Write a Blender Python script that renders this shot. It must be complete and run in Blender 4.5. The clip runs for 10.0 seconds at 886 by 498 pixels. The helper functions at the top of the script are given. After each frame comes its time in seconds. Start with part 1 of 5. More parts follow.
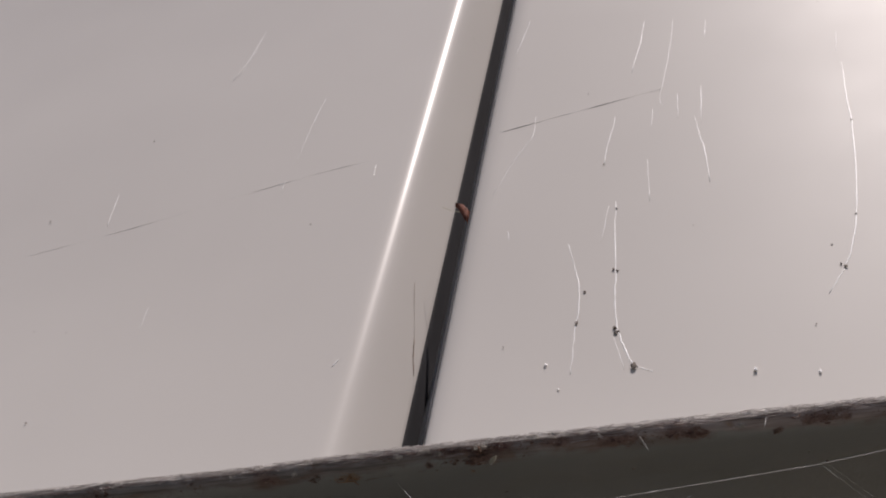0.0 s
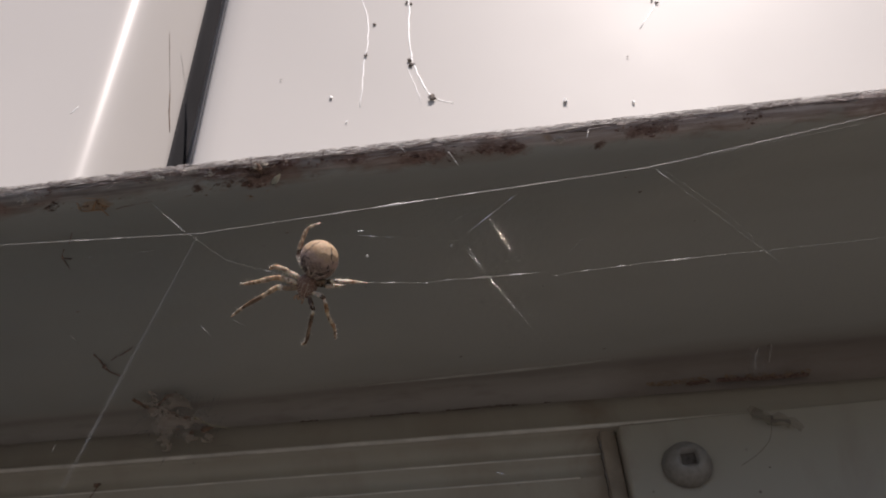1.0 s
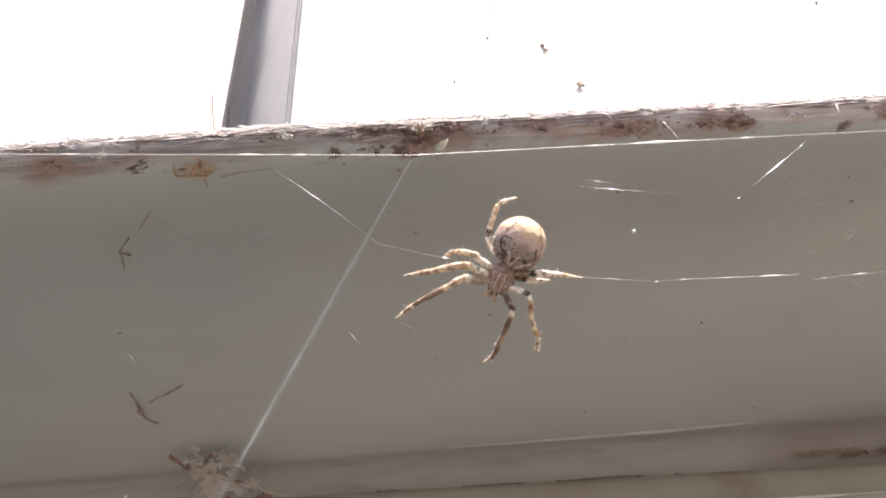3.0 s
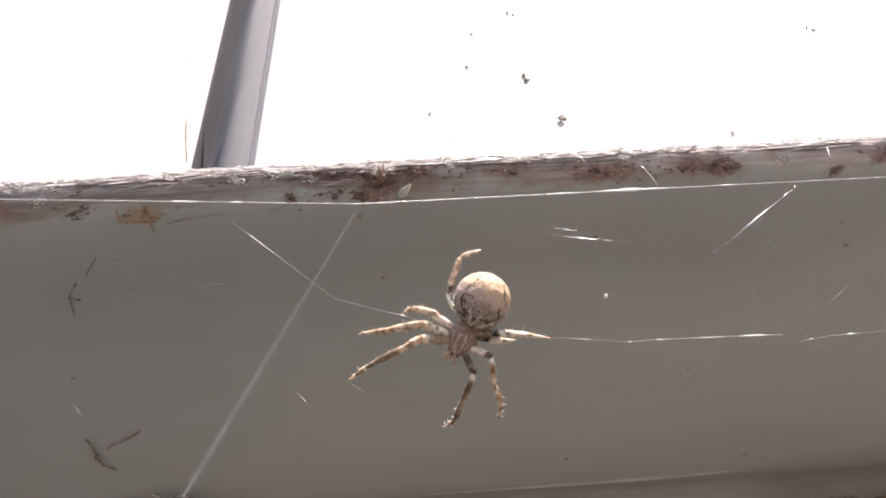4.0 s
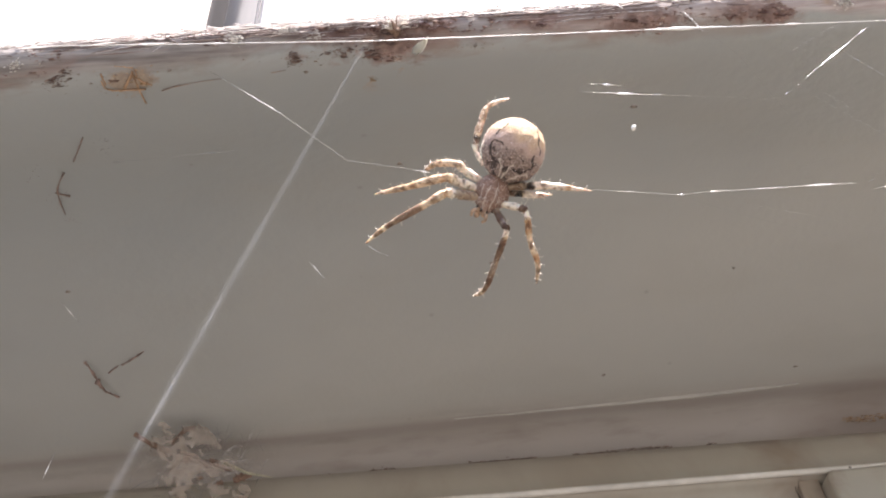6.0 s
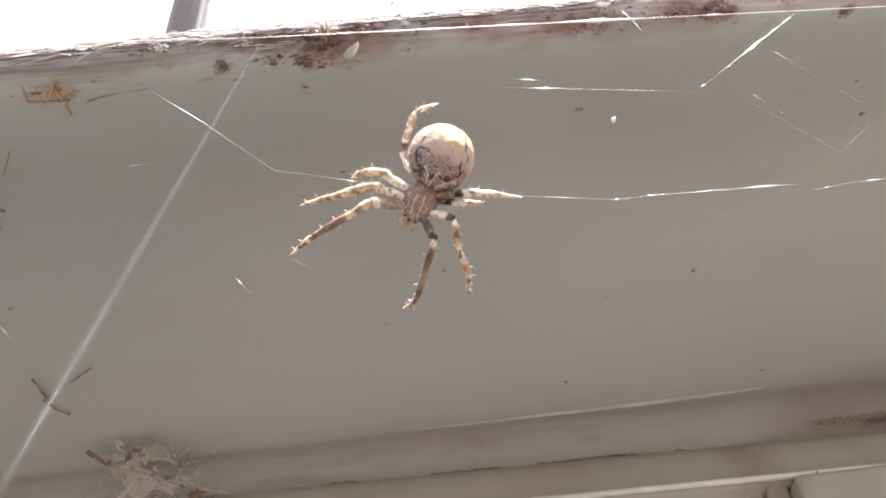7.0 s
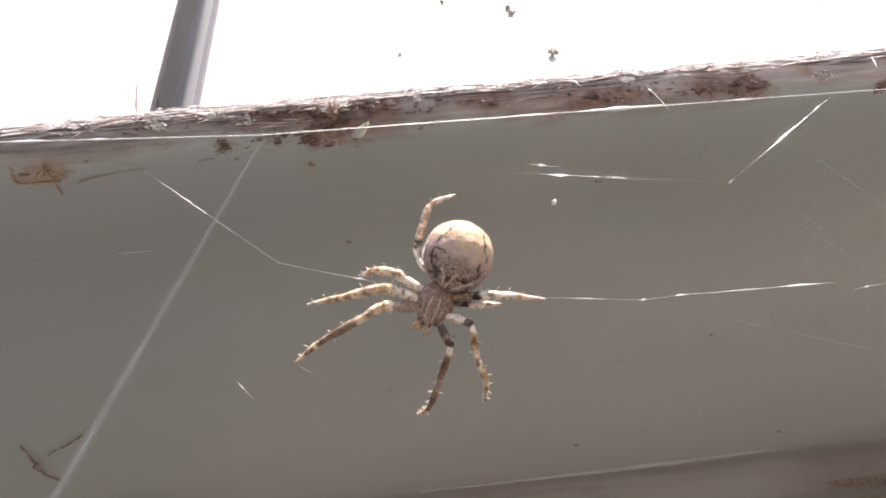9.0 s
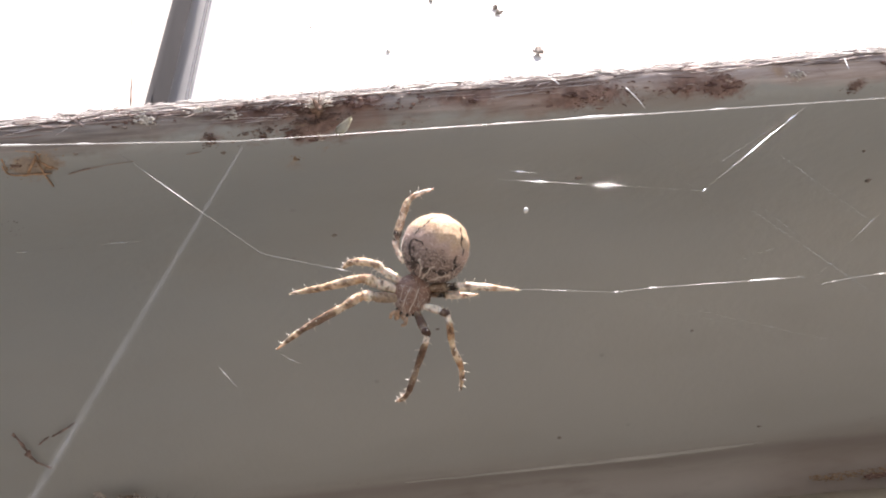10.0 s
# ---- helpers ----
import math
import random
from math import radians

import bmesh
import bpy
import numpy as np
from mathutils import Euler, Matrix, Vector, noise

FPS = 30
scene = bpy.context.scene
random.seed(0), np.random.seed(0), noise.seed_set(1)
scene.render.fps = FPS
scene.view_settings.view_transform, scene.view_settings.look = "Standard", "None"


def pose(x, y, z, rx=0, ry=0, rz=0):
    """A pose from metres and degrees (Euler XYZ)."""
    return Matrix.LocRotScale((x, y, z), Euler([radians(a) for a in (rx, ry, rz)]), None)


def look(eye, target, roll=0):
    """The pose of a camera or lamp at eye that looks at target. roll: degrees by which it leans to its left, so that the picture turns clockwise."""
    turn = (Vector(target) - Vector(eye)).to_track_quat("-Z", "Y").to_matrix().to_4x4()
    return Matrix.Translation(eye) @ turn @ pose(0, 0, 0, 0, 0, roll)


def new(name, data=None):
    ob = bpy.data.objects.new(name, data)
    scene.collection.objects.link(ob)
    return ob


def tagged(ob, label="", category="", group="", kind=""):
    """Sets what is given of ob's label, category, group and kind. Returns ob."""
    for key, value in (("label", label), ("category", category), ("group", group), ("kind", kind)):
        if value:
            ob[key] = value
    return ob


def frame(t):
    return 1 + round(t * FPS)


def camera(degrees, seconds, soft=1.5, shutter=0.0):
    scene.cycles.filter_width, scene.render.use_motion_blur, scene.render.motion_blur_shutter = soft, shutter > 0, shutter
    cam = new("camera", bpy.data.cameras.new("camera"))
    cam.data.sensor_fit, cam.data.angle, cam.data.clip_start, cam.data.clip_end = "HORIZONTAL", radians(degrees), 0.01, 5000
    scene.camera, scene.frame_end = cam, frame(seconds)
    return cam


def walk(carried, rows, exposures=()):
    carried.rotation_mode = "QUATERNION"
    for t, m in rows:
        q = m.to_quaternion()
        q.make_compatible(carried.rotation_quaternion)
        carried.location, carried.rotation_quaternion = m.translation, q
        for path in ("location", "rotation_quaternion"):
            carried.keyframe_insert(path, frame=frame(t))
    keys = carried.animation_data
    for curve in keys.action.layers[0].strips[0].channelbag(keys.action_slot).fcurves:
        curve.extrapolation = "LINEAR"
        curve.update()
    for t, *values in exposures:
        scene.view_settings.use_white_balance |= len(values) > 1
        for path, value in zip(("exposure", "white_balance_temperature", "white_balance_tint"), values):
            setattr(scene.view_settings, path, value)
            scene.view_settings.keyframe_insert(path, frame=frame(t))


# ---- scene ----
# ------------------------------------------------------------ camera
cam = camera(45.5, 10.0, soft=2.0)
PATH = [
    (0, (0.04953, 0.07804, 1.55886), (-0.3702, 1.3731, 3.0240), 5.91),
    (0.3, (0.04795, 0.08973, 1.56236), (-0.1999, 1.4652, 2.9930), 2.74),
    (0.4, (0.05190, 0.08782, 1.55831), (-0.1226, 1.5186, 2.9448), -0.61),
    (0.5, (0.04571, 0.09293, 1.55822), (-0.0565, 1.5791, 2.8927), -2.42),
    (0.6, (0.03935, 0.09353, 1.55594), (0.0152, 1.6005, 2.8707), -3.75),
    (1, (0.03618, 0.11440, 1.56015), (0.0636, 1.6476, 2.8441), -6.22),
    (1.2, (0.02553, 0.12252, 1.55823), (0.0915, 1.6382, 2.8614), -6.56),
    (1.5, (0.01373, 0.13377, 1.55427), (0.1313, 1.6004, 2.9090), -7.14),
    (2, (0.01048, 0.14855, 1.56054), (0.1958, 1.5798, 2.9451), -9.39),
    (2.1, (0.01146, 0.14957, 1.56096), (0.2010, 1.5587, 2.9675), -9.17),
    (2.5, (0.00717, 0.15060, 1.57158), (0.2296, 1.5479, 2.9851), -9.40),
    (2.7, (-0.00027, 0.15064, 1.57481), (0.2292, 1.5441, 2.9910), -9.83),
    (3.8, (0.01000, 0.15443, 1.58452), (0.2198, 1.5433, 3.0083), -9.03),
    (4, (0.00748, 0.15281, 1.58594), (0.2180, 1.5379, 3.0132), -8.90),
    (4.5, (-0.00002, 0.15301, 1.58642), (0.2148, 1.5277, 3.0231), -8.92),
    (5, (0.00319, 0.16002, 1.58449), (0.1931, 1.5435, 3.0162), -8.81),
    (5.5, (0.00107, 0.16644, 1.58315), (0.1956, 1.5514, 3.0128), -9.62),
    (5.7, (0.00469, 0.16968, 1.58381), (0.1904, 1.5603, 3.0092), -9.67),
    (6.8, (0.00922, 0.16881, 1.58779), (0.2034, 1.5577, 3.0138), -11.08),
    (7, (0.01285, 0.17091, 1.58686), (0.1975, 1.5578, 3.0160), -11.08),
    (7.5, (0.01187, 0.16859, 1.59182), (0.1985, 1.5576, 3.0187), -10.99),
    (8, (0.00848, 0.16899, 1.59738), (0.1994, 1.5630, 3.0187), -11.41),
    (8.5, (0.01352, 0.16978, 1.59643), (0.2011, 1.5666, 3.0155), -11.12),
    (9, (0.01248, 0.16843, 1.59697), (0.2069, 1.5698, 3.0106), -10.89),
    (9.5, (0.01108, 0.16686, 1.59673), (0.2079, 1.5709, 3.0074), -10.59),
    (10, (0.01389, 0.16716, 1.59473), (0.2081, 1.5698, 3.0072), -10.44),
]
EXPOSURE = [
    (0.0, 0.25), (0.4, 0.05), (0.7, 0.2), (1.0, 0.72), (1.2, 1.8), (1.5, 2.4), (2.0, 2.85), (2.7, 2.8),
    (3.8, 2.6), (4.0, 2.42), (4.5, 1.5), (5.0, 1.95), (5.5, 2.6), (6.8, 3.1), (7.1, 3.12), (7.5, 3.02), (9.0, 2.6), (10.0, 2.55),
]
WARMTH = {1.2: 6650, 1.5: 6750, 2.0: 6850, 2.7: 6750}
EXPOSURE = [(t, e, WARMTH.get(t, 6550), 18) for t, e in EXPOSURE]
walk(cam, [(t, look(eye, target, roll)) for t, eye, target, roll in PATH], EXPOSURE)

# ------------------------------------------------------------ light
SUN = Vector((0.238, -0.452, 0.860)).normalized()
world = bpy.data.worlds.new("sky")
scene.world = world
world.use_nodes = True
sky = world.node_tree.nodes.new("ShaderNodeTexSky")
sky.sky_type, sky.sun_disc = "NISHITA", False
sky.sun_elevation = math.asin(SUN.z)
sky.sun_rotation = math.atan2(SUN.x, SUN.y)
world.node_tree.links.new(sky.outputs[0], world.node_tree.nodes["Background"].inputs[0])
world.node_tree.nodes["Background"].inputs[1].default_value = 0.05
sun = new("sun", bpy.data.lights.new("sun", "SUN"))
sun.data.energy, sun.data.angle, sun.data.color = 3.0, radians(0.53), (1.0, 0.95, 0.88)
sun.matrix_world = look(SUN * 5, (0, 0, 0))


# ------------------------------------------------------------ materials
class Mat:
    """A node material with a few short hands."""

    def __init__(self, name, rough=0.5, metal=0.0):
        self.m = bpy.data.materials.new(name)
        self.m.use_nodes = True
        self.t = self.m.node_tree
        self.b = self.t.nodes["Principled BSDF"]
        self.b.inputs["Roughness"].default_value = rough
        self.b.inputs["Metallic"].default_value = metal
        self.coord = self.t.nodes.new("ShaderNodeTexCoord")

    def link(self, a, b):
        self.t.links.new(a, b)

    def at(self, space="Object", scale=(1, 1, 1), rot=(0, 0, 0)):
        n = self.t.nodes.new("ShaderNodeMapping")
        n.inputs["Scale"].default_value = scale
        n.inputs["Rotation"].default_value = rot
        self.link(self.coord.outputs[space], n.inputs["Vector"])
        return n.outputs[0]

    def noise(self, vec, scale, detail=4, rough=0.55, warp=0.0):
        n = self.t.nodes.new("ShaderNodeTexNoise")
        n.inputs["Scale"].default_value, n.inputs["Detail"].default_value = scale, detail
        n.inputs["Roughness"].default_value, n.inputs["Distortion"].default_value = rough, warp
        self.link(vec, n.inputs["Vector"])
        return n.outputs["Fac"]

    def voronoi(self, vec, scale, feature="F1"):
        n = self.t.nodes.new("ShaderNodeTexVoronoi")
        n.feature = feature
        n.inputs["Scale"].default_value = scale
        self.link(vec, n.inputs["Vector"])
        return n.outputs["Distance"]

    def ramp(self, fac, *stops):
        n = self.t.nodes.new("ShaderNodeValToRGB")
        while len(n.color_ramp.elements) < len(stops):
            n.color_ramp.elements.new(0.5)
        for e, (p, c) in zip(n.color_ramp.elements, stops):
            e.position = p
            e.color = (c, c, c, 1) if isinstance(c, (int, float)) else (*c, 1)
        self.link(fac, n.inputs[0])
        return n.outputs[0]

    def mix(self, fac, a, b, mode="MIX"):
        n = self.t.nodes.new("ShaderNodeMix")
        n.data_type, n.blend_type = "RGBA", mode
        for i, v in ((0, fac), (6, a), (7, b)):
            sock = n.inputs[i]
            if isinstance(v, (int, float)):
                sock.default_value = v if i == 0 else (v, v, v, 1)
            elif isinstance(v, tuple):
                sock.default_value = (*v, 1)
            else:
                self.link(v, sock)
        return n.outputs[2]

    def math(self, op, a, b=0.0):
        n = self.t.nodes.new("ShaderNodeMath")
        n.operation = op
        for sock, v in ((n.inputs[0], a), (n.inputs[1], b)):
            if isinstance(v, (int, float)):
                sock.default_value = v
            else:
                self.link(v, sock)
        return n.outputs[0]

    def xyz(self, vec):
        n = self.t.nodes.new("ShaderNodeSeparateXYZ")
        self.link(vec, n.inputs[0])
        return n.outputs

    def bump(self, height, strength, distance):
        n = self.t.nodes.new("ShaderNodeBump")
        n.inputs["Strength"].default_value, n.inputs["Distance"].default_value = strength, distance
        self.link(height, n.inputs["Height"])
        self.link(n.outputs[0], self.b.inputs["Normal"])

    def done(self, colour, rough=None):
        if isinstance(colour, tuple):
            self.b.inputs["Base Color"].default_value = (*colour, 1)
        else:
            self.link(colour, self.b.inputs["Base Color"])
        if rough is not None:
            self.link(rough, self.b.inputs["Roughness"])
        return self.m


def panel_paint(name, gloss):
    k = Mat(name, gloss)
    k.b.inputs["Specular IOR Level"].default_value = 0.2 if gloss < 0.4 else 0.12
    v = k.at()
    big, fine = k.noise(v, 6, 3), k.noise(v, 240, 2)
    col = k.mix(k.ramp(big, (0.3, 0.0), (0.7, 1.0)), (0.54, 0.508, 0.476), (0.595, 0.561, 0.525))
    spots = k.ramp(k.voronoi(v, 60), (0.0, 1.0), (0.035, 0.0))
    col = k.mix(k.math("MULTIPLY", spots, 0.35), col, (0.3, 0.27, 0.23))
    k.bump(fine, 0.03, 0.0002)
    return k.done(col, k.ramp(k.noise(v, 25, 4), (0.3, gloss - 0.03), (0.75, gloss + 0.04)))


def ledge_paint():
    """Grey-green paint, light and shade painted in; rust and grime along the nose, a brown wash in the cove."""
    k = Mat("ledge_paint", 0.5)
    v = k.at()
    p = k.xyz(v)
    big, fine = k.noise(v, 14, 4), k.noise(v, 700, 3)
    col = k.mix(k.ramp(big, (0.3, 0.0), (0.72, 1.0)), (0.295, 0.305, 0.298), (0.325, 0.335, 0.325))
    # paler, warmer to the right and back: the soffit's light gradient painted in
    light_fall = k.math("ADD", k.math("MULTIPLY", p[0], 9.0), k.math("MULTIPLY", k.math("SUBTRACT", p[1], 0.240), 17.0))
    light_fall = k.math("ADD", light_fall, k.math("MULTIPLY", k.math("SUBTRACT", k.noise(v, 22, 3), 0.5), 1.1))
    col = k.mix(k.ramp(light_fall, (-0.25, 0.0), (0.85, 1.0)), col, (0.416, 0.404, 0.367))
    cloud = k.noise(k.at(scale=(1, 2, 2)), 45, 3)
    col = k.mix(k.math("MULTIPLY", k.ramp(cloud, (0.5, 0.0), (0.75, 1.0)), 0.18), col, (0.30, 0.27, 0.22))
    dots = k.ramp(k.voronoi(v, 90), (0.0, 1.0), (0.04, 0.0))
    col = k.mix(k.math("MULTIPLY", dots, 0.35), col, (0.14, 0.12, 0.10))
    # nose
    low = k.noise(k.at(scale=(0.6, 1, 1)), 130, 6, 0.62, 0.5)
    front = k.math("SUBTRACT", 0.2249, k.math("ADD", p[1], k.math("MULTIPLY", k.math("SUBTRACT", low, 0.5), 0.0055)))
    band = k.ramp(k.math("MULTIPLY", front, 900.0), (0.0, 0.0), (1.0, 1.0))
    grain = k.noise(k.at(scale=(0.06, 1, 1)), 1500, 5, 0.65)
    # wear colours with shade at left and sun glare at right painted in
    worn = k.mix(k.ramp(grain, (0.36, 0.0), (0.64, 1.0)), (0.125, 0.10, 0.09), (0.30, 0.265, 0.245))
    glare_tone = k.mix(k.ramp(grain, (0.36, 0.0), (0.64, 1.0)), (0.25, 0.18, 0.16), (0.52, 0.435, 0.40))
    worn = k.mix(k.ramp(k.math("MULTIPLY", p[0], 18.0), (0.2, 0.0), (0.9, 1.0)), worn, glare_tone)
    blot = k.noise(k.at(scale=(0.5, 1, 1)), 190, 5, 0.6, 0.8)
    worn = k.mix(k.math("MULTIPLY", k.ramp(blot, (0.52, 0.0), (0.68, 1.0)), 0.6), worn, k.mix(fine, (0.13, 0.06, 0.048), (0.27, 0.15, 0.11)))
    halo = k.ramp(k.math("MULTIPLY", k.math("ADD", front, 0.0012), 500.0), (0.0, 0.0), (1.0, 1.0))
    col = k.mix(k.math("MULTIPLY", k.math("MULTIPLY", halo, k.ramp(blot, (0.47, 0.0), (0.6, 1.0))), 0.7), col, (0.20, 0.125, 0.095))
    col = k.mix(k.math("MULTIPLY", band, 0.88), col, worn)
    # rust that has soaked into the paint
    for layer, dark, light, most in (("rust", (0.125, 0.066, 0.052), (0.27, 0.165, 0.135), 0.85), ("residue", (0.22, 0.135, 0.08), (0.38, 0.26, 0.16), 0.65)):
        a = k.t.nodes.new("ShaderNodeAttribute")
        a.attribute_name = layer
        edge = k.math("ADD", a.outputs["Fac"], k.math("MULTIPLY", k.math("SUBTRACT", k.noise(v, 420, 6, 0.65, 0.6), 0.5), 1.5))
        soak = k.mix(k.ramp(k.noise(v, 900, 5, 0.6), (0.4, 0.0), (0.62, 1.0)), dark, light)
        col = k.mix(k.math("MULTIPLY", k.ramp(edge, (0.36, 0.0), (0.66, 1.0)), most), col, soak)
    # cove: brown stains, with the shading of the recess painted in
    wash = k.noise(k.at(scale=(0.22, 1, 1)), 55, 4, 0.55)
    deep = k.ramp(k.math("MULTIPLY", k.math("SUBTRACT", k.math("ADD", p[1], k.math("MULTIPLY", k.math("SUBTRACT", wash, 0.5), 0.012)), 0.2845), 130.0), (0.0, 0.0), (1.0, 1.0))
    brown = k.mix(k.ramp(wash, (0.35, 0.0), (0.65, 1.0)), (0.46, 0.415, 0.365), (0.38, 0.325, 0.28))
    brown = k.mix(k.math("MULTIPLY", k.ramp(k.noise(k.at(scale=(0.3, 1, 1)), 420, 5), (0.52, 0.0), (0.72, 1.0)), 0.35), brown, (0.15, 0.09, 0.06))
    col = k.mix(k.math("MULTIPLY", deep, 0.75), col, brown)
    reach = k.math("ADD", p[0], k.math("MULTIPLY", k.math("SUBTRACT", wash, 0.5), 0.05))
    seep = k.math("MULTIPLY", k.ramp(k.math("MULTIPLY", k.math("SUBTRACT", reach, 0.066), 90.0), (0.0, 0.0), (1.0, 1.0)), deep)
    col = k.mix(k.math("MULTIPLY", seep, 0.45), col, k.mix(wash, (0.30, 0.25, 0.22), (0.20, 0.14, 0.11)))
    # shade under the crease line, painted in as a purplish streak
    depth = k.math("ADD", p[1], k.math("MULTIPLY", k.math("SUBTRACT", k.noise(k.at(scale=(0.3, 1, 1)), 160, 4), 0.5), 0.0022))
    crease_shade = k.ramp(k.math("MULTIPLY", k.math("SUBTRACT", depth, 0.2880), 300.0), (0.0, 0.0), (0.4, 1.0), (0.65, 0.8), (0.98, 0.0))
    col = k.mix(k.math("MULTIPLY", crease_shade, 0.4), col, (0.25, 0.20, 0.18))
    relief = k.mix(k.math("MULTIPLY", band, 0.85), k.mix(0.4, fine, k.noise(v, 150, 3)), grain)
    k.bump(relief, 0.16, 0.0005)
    return k.done(col, k.ramp(k.math("MAXIMUM", band, deep), (0.0, 0.5), (1.0, 0.7)))


def wall_paint():
    k = Mat("lower_wall_paint", 0.5)
    v = k.at()
    big, fine = k.noise(v, 14, 4), k.noise(v, 700, 3)
    col = k.mix(k.ramp(big, (0.3, 0.0), (0.72, 1.0)), (0.365, 0.33, 0.272), (0.42, 0.384, 0.318))
    drip = k.noise(k.at(scale=(1, 1, 0.25)), 70, 5, 0.6, 0.4)
    col = k.mix(k.math("MULTIPLY", k.ramp(drip, (0.5, 0.0), (0.72, 1.0)), 0.4), col, (0.27, 0.205, 0.155))
    edge = k.math("ABSOLUTE", k.math("SUBTRACT", k.xyz(v)[0], 0.0645))
    edge = k.math("ADD", k.math("MULTIPLY", edge, -110.0), k.math("MULTIPLY", k.noise(v, 120, 5, 0.6, 0.5), 1.6))
    col = k.mix(k.math("MULTIPLY", k.ramp(edge, (0.25, 0.0), (0.75, 1.0)), 0.55), col, (0.235, 0.17, 0.125))
    dots = k.ramp(k.voronoi(v, 110), (0.0, 1.0), (0.05, 0.0))
    col = k.mix(k.math("MULTIPLY", dots, 0.4), col, (0.14, 0.12, 0.10))
    k.bump(k.mix(0.4, fine, k.noise(v, 150, 3)), 0.12, 0.0004)
    return k.done(col, k.ramp(big, (0.3, 0.42), (0.7, 0.58)))


def crumb_material(name, *stops, rough=0.85):
    """Many little pieces, each with a tone of its own."""
    k = Mat(name, rough)
    g = k.t.nodes.new("ShaderNodeNewGeometry")
    col = k.ramp(g.outputs["Random Per Island"], *stops)
    n = k.noise(k.at(), 2500, 3)
    col = k.mix(k.ramp(n, (0.35, 0.0), (0.7, 0.5)), col, k.mix(0.5, col, (0.05, 0.035, 0.03)))
    k.bump(n, 0.4, 0.0001)
    return k.done(col)


def plain(name, colour, rough=0.6, metal=0.0, vary=0.25, scale=300, bump=0.2):
    k = Mat(name, rough, metal)
    v = k.at()
    dark = tuple(c * (1 - vary) for c in colour)
    light = tuple(min(1, c * (1 + vary)) for c in colour)
    n = k.noise(v, scale, 4)
    k.bump(n, bump, 0.0003)
    return k.done(k.mix(k.ramp(n, (0.3, 0.0), (0.7, 1.0)), dark, light))


def silk_material(name, colour, alpha, rough=0.3):
    k = Mat(name, rough)
    k.b.inputs["Alpha"].default_value = alpha
    k.b.inputs["Specular IOR Level"].default_value = 0.8
    n = k.noise(k.at(), 900, 3)
    return k.done(k.mix(n, tuple(c * 0.8 for c in colour), colour))


def ribbon_silk():
    """Silk with soft edges and a fading lower end, imitating a strand out of focus."""
    k = Mat("silk_ribbon", 0.6)
    uv = k.xyz(k.coord.outputs["UV"])
    side = k.ramp(uv[0], (0.0, 0.0), (0.3, 0.45), (0.5, 1.0), (0.7, 0.45), (1.0, 0.0))
    down = k.ramp(uv[1], (0.0, 1.0), (0.12, 0.9), (0.36, 1.0), (0.5, 0.62), (0.7, 0.24), (0.88, 0.07), (1.0, 0.0))
    lumps = k.ramp(k.noise(k.at(), 420, 4, 0.6), (0.3, 0.55), (0.7, 1.0))
    k.link(k.math("MULTIPLY", k.math("MULTIPLY", side, down), k.math("MULTIPLY", lumps, 0.21)), k.b.inputs["Alpha"])
    return k.done((0.86, 0.85, 0.83))


def shining_silk(name, cover, rough):
    """Smooth silk: it flashes where it throws the sun at the eye and is hardly seen elsewhere."""
    k = Mat(name, rough, 1.0)
    k.b.inputs["Alpha"].default_value = cover
    return k.done((0.9, 0.88, 0.87))


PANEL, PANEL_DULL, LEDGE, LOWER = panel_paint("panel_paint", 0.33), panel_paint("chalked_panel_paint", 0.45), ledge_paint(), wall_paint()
RUBBER = plain("rubber", (0.06, 0.06, 0.066), 0.85, vary=0.3, scale=40)
# Near-black return wall: the seam's shade put into the colour.
RETURN = plain("shaded_return", (0.045, 0.043, 0.047), 0.7, vary=0.2, scale=60)
# Channel plastic, its colour tinted blue for the sky it reflects.
CHANNEL = plain("sky_tinted_plastic", (0.165, 0.172, 0.19), 0.4, vary=0.25, scale=45)
BEAD = plain("crease_highlight", (0.43, 0.405, 0.36), 0.5, vary=0.12, scale=150)
TRIM = plain("ridge_highlight", (0.62, 0.58, 0.52), 0.5, vary=0.2, scale=200)
STRIP = plain("stained_strip", (0.31, 0.25, 0.195), 0.6, vary=0.35, scale=120)
STEEL = plain("zinc_steel", (0.27, 0.245, 0.22), 0.5, 0.25, vary=0.14, scale=900, bump=0.25)
SOCKET = plain("socket_dirt", (0.13, 0.11, 0.095), 0.8, vary=0.5, scale=900)
SILK = silk_material("silk", (0.85, 0.83, 0.80), 1.0)
SILK_THIN = silk_material("thin_silk", (0.8, 0.78, 0.76), 0.25)
SILK_RIBBON = ribbon_silk()
GLINT = shining_silk("glinting_silk", 0.065, 0.09)
GLINT_BEAD = shining_silk("glint_spindle_silk", 0.7, 0.13)
SILK_WEB = silk_material("web_silk", (0.85, 0.83, 0.80), 0.2)
SILK_LINE = silk_material("line_silk", (0.88, 0.86, 0.83), 0.55)
SILK_DIM = silk_material("dim_silk", (0.8, 0.78, 0.76), 0.13)
SILK_FAINT = silk_material("faint_silk", (0.8, 0.78, 0.76), 0.06)
SILK_DRY = silk_material("dry_silk", (0.96, 0.94, 0.92), 1.0, 0.35)
DIRT = plain("dry_dirt", (0.055, 0.042, 0.032), 0.9, vary=0.5, scale=1500, bump=0.5)
# Dirt made paler to stand in for glare over the bright panel.
CLOD = plain("glare_paled_dirt", (0.22, 0.185, 0.16), 0.9, vary=0.5, scale=1500, bump=0.5)
BARK = plain("dry_twig", (0.19, 0.12, 0.085), 0.85, vary=0.5, scale=900, bump=0.5)
LEAF = plain("dead_leaf", (0.32, 0.13, 0.09), 0.7, vary=0.4, scale=700)
